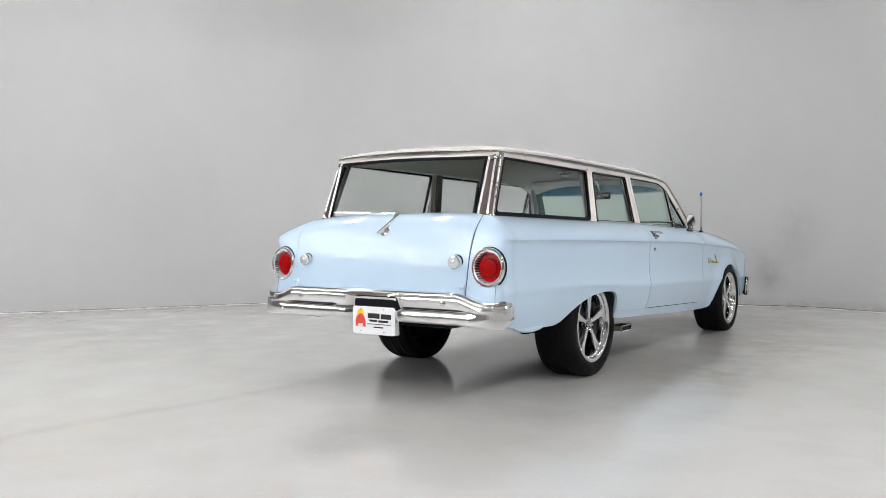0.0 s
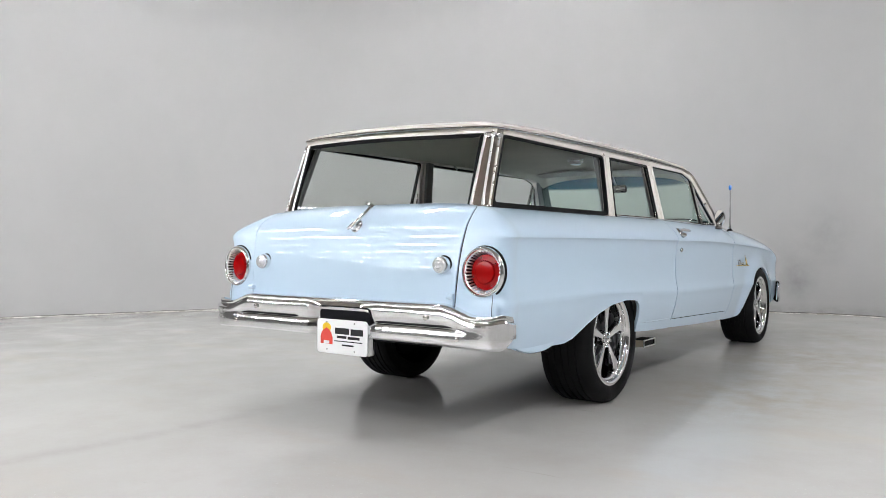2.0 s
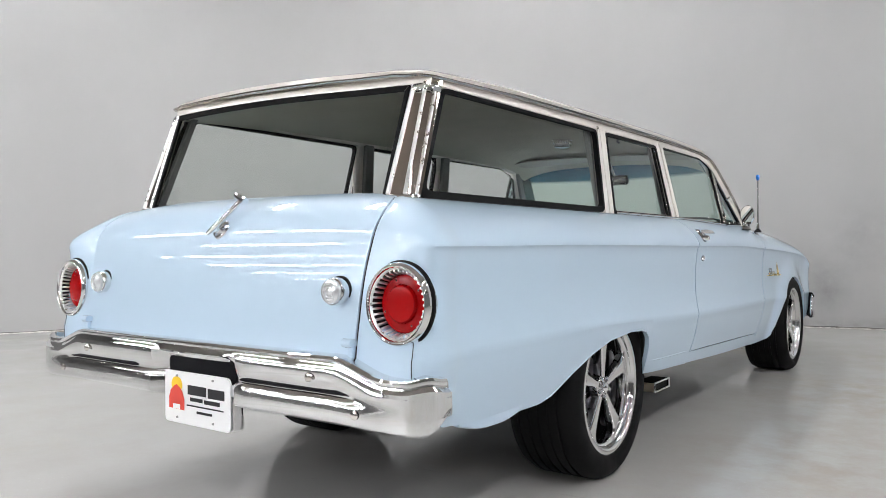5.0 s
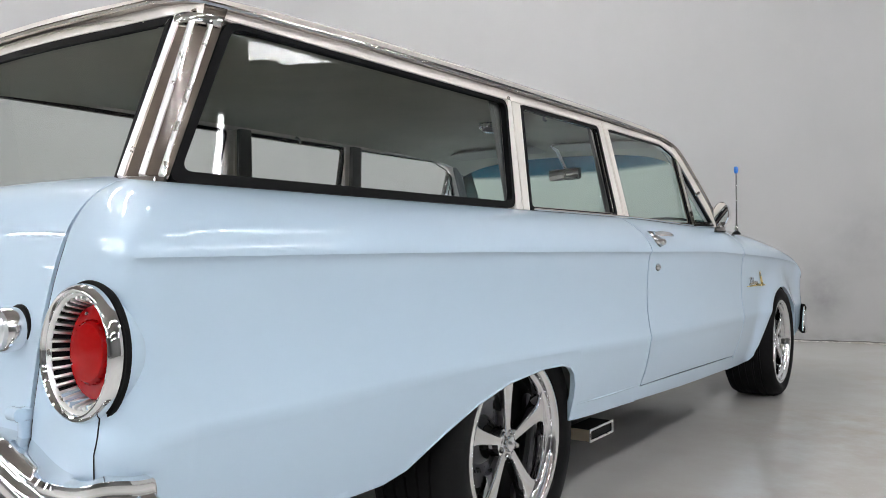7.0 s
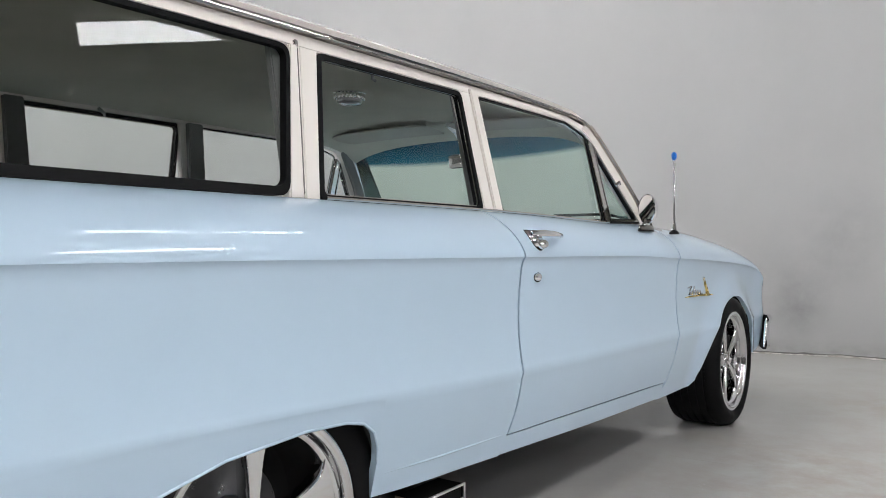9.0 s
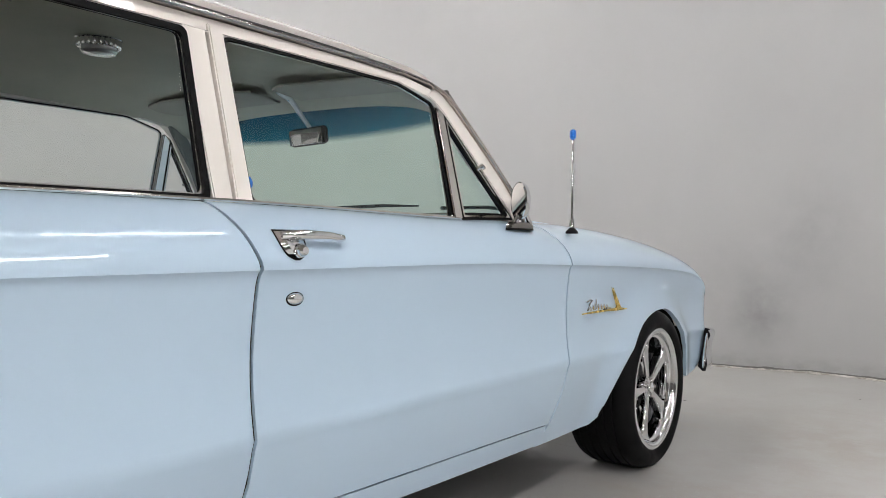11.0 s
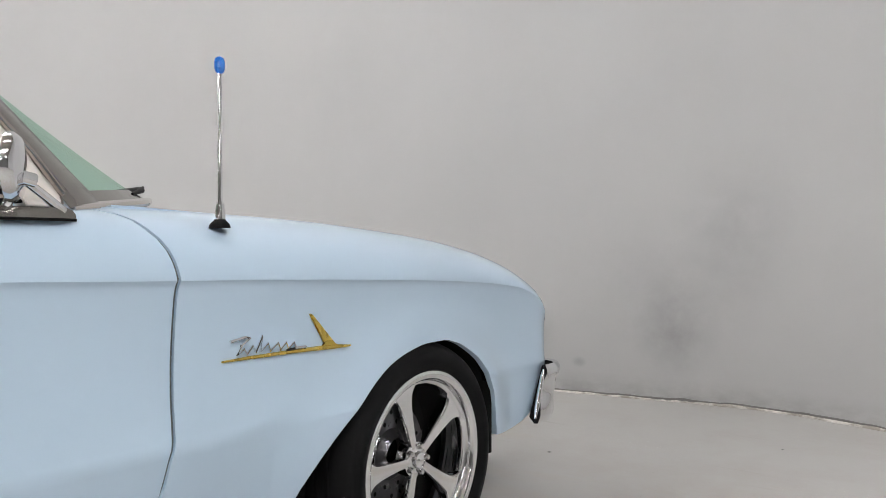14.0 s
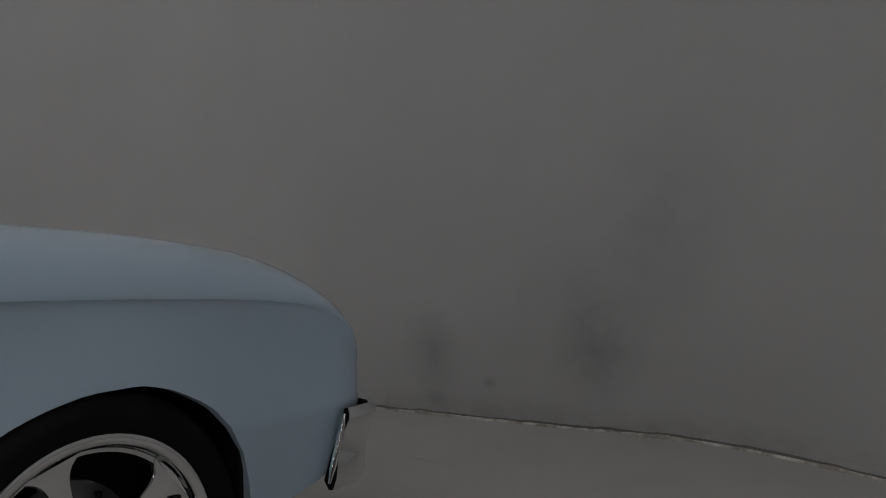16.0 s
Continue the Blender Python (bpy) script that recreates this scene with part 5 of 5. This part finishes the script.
for nm2, prof, mt in (("antenna_base", [(0.011, 0.012), (0.0105, 0.036), (0.009, 0.040), (0.0085, 0.050), (0.005, 0.052)], CHROME), ("antenna_mast", [(0.0050, 0.045), (0.0048, 0.2), (0.0044, 0.202), (0.0042, 0.325)], CHROME),
                      ("antenna_ball", [(0.004, 0.318), (0.0085, 0.322), (0.0112, 0.330), (0.0112, 0.343), (0.0085, 0.351), (0.004, 0.354), (0.0, 0.3545)], BALL)):
    part(nm2, lathe(prof, 9 if mt is BALL else 18), mt, ant, smooth=mt is not BALL)

# door mirror, round, on a swept foot
for s, door in ((1, door_right), (-1, door_left)):
    bm = bmesh.new()
    outline = [(1.800, 0.0), (1.815, 0.012), (1.870, 0.017), (1.925, 0.013), (1.958, 0.0), (1.925, -0.010), (1.870, -0.012), (1.815, -0.009)]
    rings = []
    for k, z in ((1.0, 0.924), (1.0, 0.932), (0.93, 0.940), (0.80, 0.944)):
        rings.append([(s * (0.768 + dx * k), 1.878 + (y - 1.878) * k, z) for y, dx in outline])
    grid(rings, close_v=True, bm=bm)
    bm.faces.new([bm.verts.new(p) for p in rings[-1]])
    mr_ = part("door_mirror", bm, DARK_TRIM, door, "round chrome door mirror")
    gx_ = [(s * (0.768 + dx * 1.06), 1.878 + (y - 1.878) * 1.02, z) for z in (0.921, 0.926) for y, dx in outline]
    part("foot_gasket", grid([gx_[:8], gx_[8:]], close_v=True), BLACK, mr_)
    bm = tube([(s * 0.770, 1.935, 0.938), (s * 0.778, 1.900, 0.962), (s * 0.786, 1.866, 0.984)], [0.008, 0.0075, 0.007], 10)
    tube([(s * 0.770, 1.842, 0.938), (s * 0.777, 1.846, 0.956), (s * 0.786, 1.858, 0.984)], [0.009, 0.008, 0.007], 10, bm)
    tube([(s * 0.786, 1.880, 0.985), (s * 0.787, 1.857, 0.990)], [0.012, 0.012], 12, bm)
    part("strut", bm, CHROME, mr_, "open chrome strut")
    head = pose(s * 0.787, 1.848, 1.005, 0, 0, -90 - s * 36) @ Matrix.Diagonal((0.9, 0.9, 0.9, 1))
    ob = part("mirror_head", lathe([(0.0, -0.016), (0.03, -0.015), (0.054, -0.011), (0.062, -0.002), (0.063, 0.008), (0.059, 0.010)], 36), CHROME, mr_, at=head)
    part("mirror_glass", lathe([(0.059, 0.009), (0.0, 0.009)], 36), chrome_material("mirror_silver", (0.9, 0.9, 0.9), 0.01), mr_, at=head)

# wipers
for arm, blade in (([(0.12, 2.405, 0.985), (0.20, 2.385, 1.018), (0.36, 2.335, 1.018)], [(0.10, 2.395, 1.018), (0.36, 2.33, 1.014), (0.46, 2.27, 1.004), (0.53, 2.205, 0.990)]),
                   ([(-0.46, 2.29, 0.985), (-0.36, 2.345, 1.024), (-0.22, 2.388, 1.034)], [(-0.42, 2.31, 1.022), (-0.20, 2.388, 1.032), (-0.02, 2.40, 1.028)])):
    wp = part("wiper", tube(arm, [0.007, 0.006, 0.004], 8), CHROME, car, "bright arm with a black wiper blade")
    part("wiper_blade", tube(blade, [0.007] * (len(blade) - 1) + [0.003], 8), BLACK, wp)

# front bumper: the ends wrap round the fender
pts = [(0.0, 3.69), (0.4, 3.685), (0.65, 3.665), (0.74, 3.670), (0.806, 3.650), (0.838, 3.605), (0.846, 3.545), (0.846, 3.49), (0.844, 3.45)]
pts = [(x, 3.462 + 0.64 * (y - 3.45)) for x, y in pts]
full = [(-x, y) for x, y in pts[:0:-1]] + pts
rows = []
for i, (x, y) in enumerate(full):
    a, b = Vector(full[max(i - 1, 0)]), Vector(full[min(i + 1, len(full) - 1)])
    d = (b - a).normalized()
    nr = Vector((-d.y, d.x))
    lean = 0.36
    rows.append([(x + nr.x * o, y + nr.y * o + lean * (z - 0.45), z) for o, z in ((-0.022, 0.480), (-0.010, 0.484), (0.0, 0.470), (0.003, 0.46), (-0.006, 0.43), (-0.004, 0.37), (0.004, 0.33), (0.0, 0.305), (-0.014, 0.303), (-0.036, 0.320))])
bm = grid(rows)
fb = part("front_bumper", bm, CHROME, car, "chrome front bumper", angle=50)
rows2 = [[rows[i][0], rows[i][-1]] for i in range(len(rows))]
bm = grid(rows2)
for k in (0, -1):
    bm.faces.new([bm.verts.new(p) for p in rows[k]])
part("bumper_back", bm, BLACK, fb, "black painted back of the bumper")
for s in (-1, 1):
    part("bumper_edge", tube([(s * 0.834, 3.457 + 0.36 * (z - 0.45), z) for z in (0.470, 0.45, 0.40, 0.35, 0.318)], [0.003, 0.007, 0.008, 0.008, 0.004], 10), CHROME, fb)

# cabin
dome = part("dome_lamp", lathe([(0.0, 0.0), (0.054, 0.0), (0.054, 0.006), (0.050, 0.009), (0.0, 0.009)], 32), CHROME, car, "dome lamp with a fluted chrome rim", at=pose(0.06, 0.995, 1.392, 0, 90, 0))
bm = bmesh.new()
flutes = []
for i in range(72):
    a = 2 * math.pi * i / 72
    r = 0.0495 + 0.0022 * (1 if i % 3 else -1)
    flutes.append([(x, r * k * math.cos(a), r * k * math.sin(a)) for x, k in ((0.008, 1.0), (0.024, 1.0), (0.027, 0.95), (0.027, 0.84))])
grid(flutes, close_u=True, bm=bm)
part("dome_rim", bm, CHROME, dome)
part("dome_lens", lathe([(0.042, 0.026), (0.043, 0.036), (0.038, 0.043), (0.022, 0.047), (0.0, 0.048)], 28), CLEAR, dome, "clear ribbed lens")
for s in (-1, 1):
    rows = []
    for u in np.linspace(0, 1, 9):
        x = s * (0.05 + 0.52 * u)
        y = 1.620 + 0.060 * (1 - u * u)
        z = 1.346 - 0.026 * u * u
        d = 0.15 * (1 - 0.35 * ease((u - 0.8) / 0.2) - 0.2 * ease((0.12 - u) / 0.12))
        rows.append([(x, y, z), (x, y - d, z + 0.014), (x, y - d - 0.004, z + 0.010), (x, y - d, z + 0.006), (x, y, z - 0.008)])
    part("sun_visor", grid(rows, close_v=True), VISOR, car, "dull ivory vinyl sun visor")
bm = tube([(0.03, 1.60, 1.368), (0.03, 1.65, 1.345), (0.03, 1.74, 1.262)], [0.013, 0.009, 0.007], 10)
rv = part("rear_view_mirror", bm, FIN, car, "rear view mirror on a bright stalk")
part("mirror_shell", box((-0.108, -0.018, -0.030), (0.108, 0.010, 0.030), bevel=0.014), BLACK, rv, at=pose(0.03, 1.735, 1.236, 6, 0, -7) @ Matrix.Diagonal((0.90, 0.9, 1.02, 1)))
part("mirror_face", box((-0.099, -0.0205, -0.026), (0.099, -0.018, 0.024), bevel=0.001), chrome_material("dim_mirror_silver", (0.6, 0.6, 0.6), 0.02), rv, at=pose(0.03, 1.735, 1.236, 6, 0, -7) @ Matrix.Diagonal((0.90, 0.9, 1.02, 1)))
rows = []
for y, z in ((1.30, 0.80), (1.32, 0.90), (1.40, 0.925), (1.62, 0.93), (1.90, 0.936)):
    rows.append([(x, y + (0.36 if y > 1.8 else 0) * (1 - abs(x / 0.7) ** 3), z) for x in np.linspace(-0.69, 0.69, 13)])
solid(part("dashboard", grid(rows), DASH, car), 0.01)
bm = bmesh.new()
ringp = [Vector((0.20 * math.cos(a), 0.20 * math.sin(a), 0)) for a in np.linspace(0, 2 * math.pi, 37)]
sw_at = pose(-0.36, 1.12, 0.83, 68, 0, 0)
sw = part("steering_wheel", tube(ringp, 0.011, 10, caps=False), IVORY, car, "ivory steering wheel", at=sw_at)
part("spoke_bar", box((-0.19, -0.014, -0.02), (0.19, 0.014, -0.005), bevel=0.006), DULL, sw)
part("column", tube([(0, 0, -0.01), (0, 0, -0.35)], 0.028, 12), DASH, sw)
# lock buttons on the door sills
for s, door in ((1, door_right), (-1, door_left)):
    kb = part("lock_knob", lathe([(0.0, 0.034), (0.007, 0.032), (0.0125, 0.022), (0.012, 0.012), (0.005, 0.004), (0.0, 0.003)], 18), BALL, door, "blue lock button", at=pose(s * 0.672, 0.945, 0.985, 0, -90, 0))
    part("knob_stem", lathe([(0.004, -0.04), (0.004, 0.006)], 10), IVORY, kb)
for s in (-1, 1):
    part("coat_hook", tube([(s * 0.585, 0.52, 1.318), (s * 0.565, 0.52, 1.306), (s * 0.558, 0.528, 1.296), (s * 0.565, 0.535, 1.290)], [0.008, 0.006, 0.005, 0.004], 8), DULL, car, "small metal coat hook")


# the lower body is a little broader than the cabin, and the cabin stands a little higher and further back on its left
LEFT_BACK = [(-1.1, 0.0), (-0.9, -0.02), (0.0, -0.09), (0.25, -0.11), (0.85, -0.076), (1.6, -0.015), (1.75, 0.0)]
LOOSE = ("rear_view_mirror", "mirror_shell", "mirror_face", "lever", "handle")


def broaden(root):
    bpy.context.view_layer.update()
    for ob in root.children_recursive:
        if ob.type != "MESH":
            continue
        m, back = ob.matrix_world.copy(), ob.matrix_world.inverted()
        for v in ob.data.vertices:
            p = m @ v.co
            left, up = min(1.0, max(0.0, (0.35 - p.x) / 0.95)), min(1.0, max(0.0, (p.z - 0.97) / 0.33))
            if ob.name.split(".")[0] not in LOOSE:
                p.y += ip(p.y, LEFT_BACK) * left * ease((p.z - 0.955) / 0.03)
                p.z += 0.022 * left * up
            p.x -= 0.038 * (0.814 - p.x) * (1 - ease((p.z - 0.86) / 0.12))
            v.co = back @ p


broaden(car)
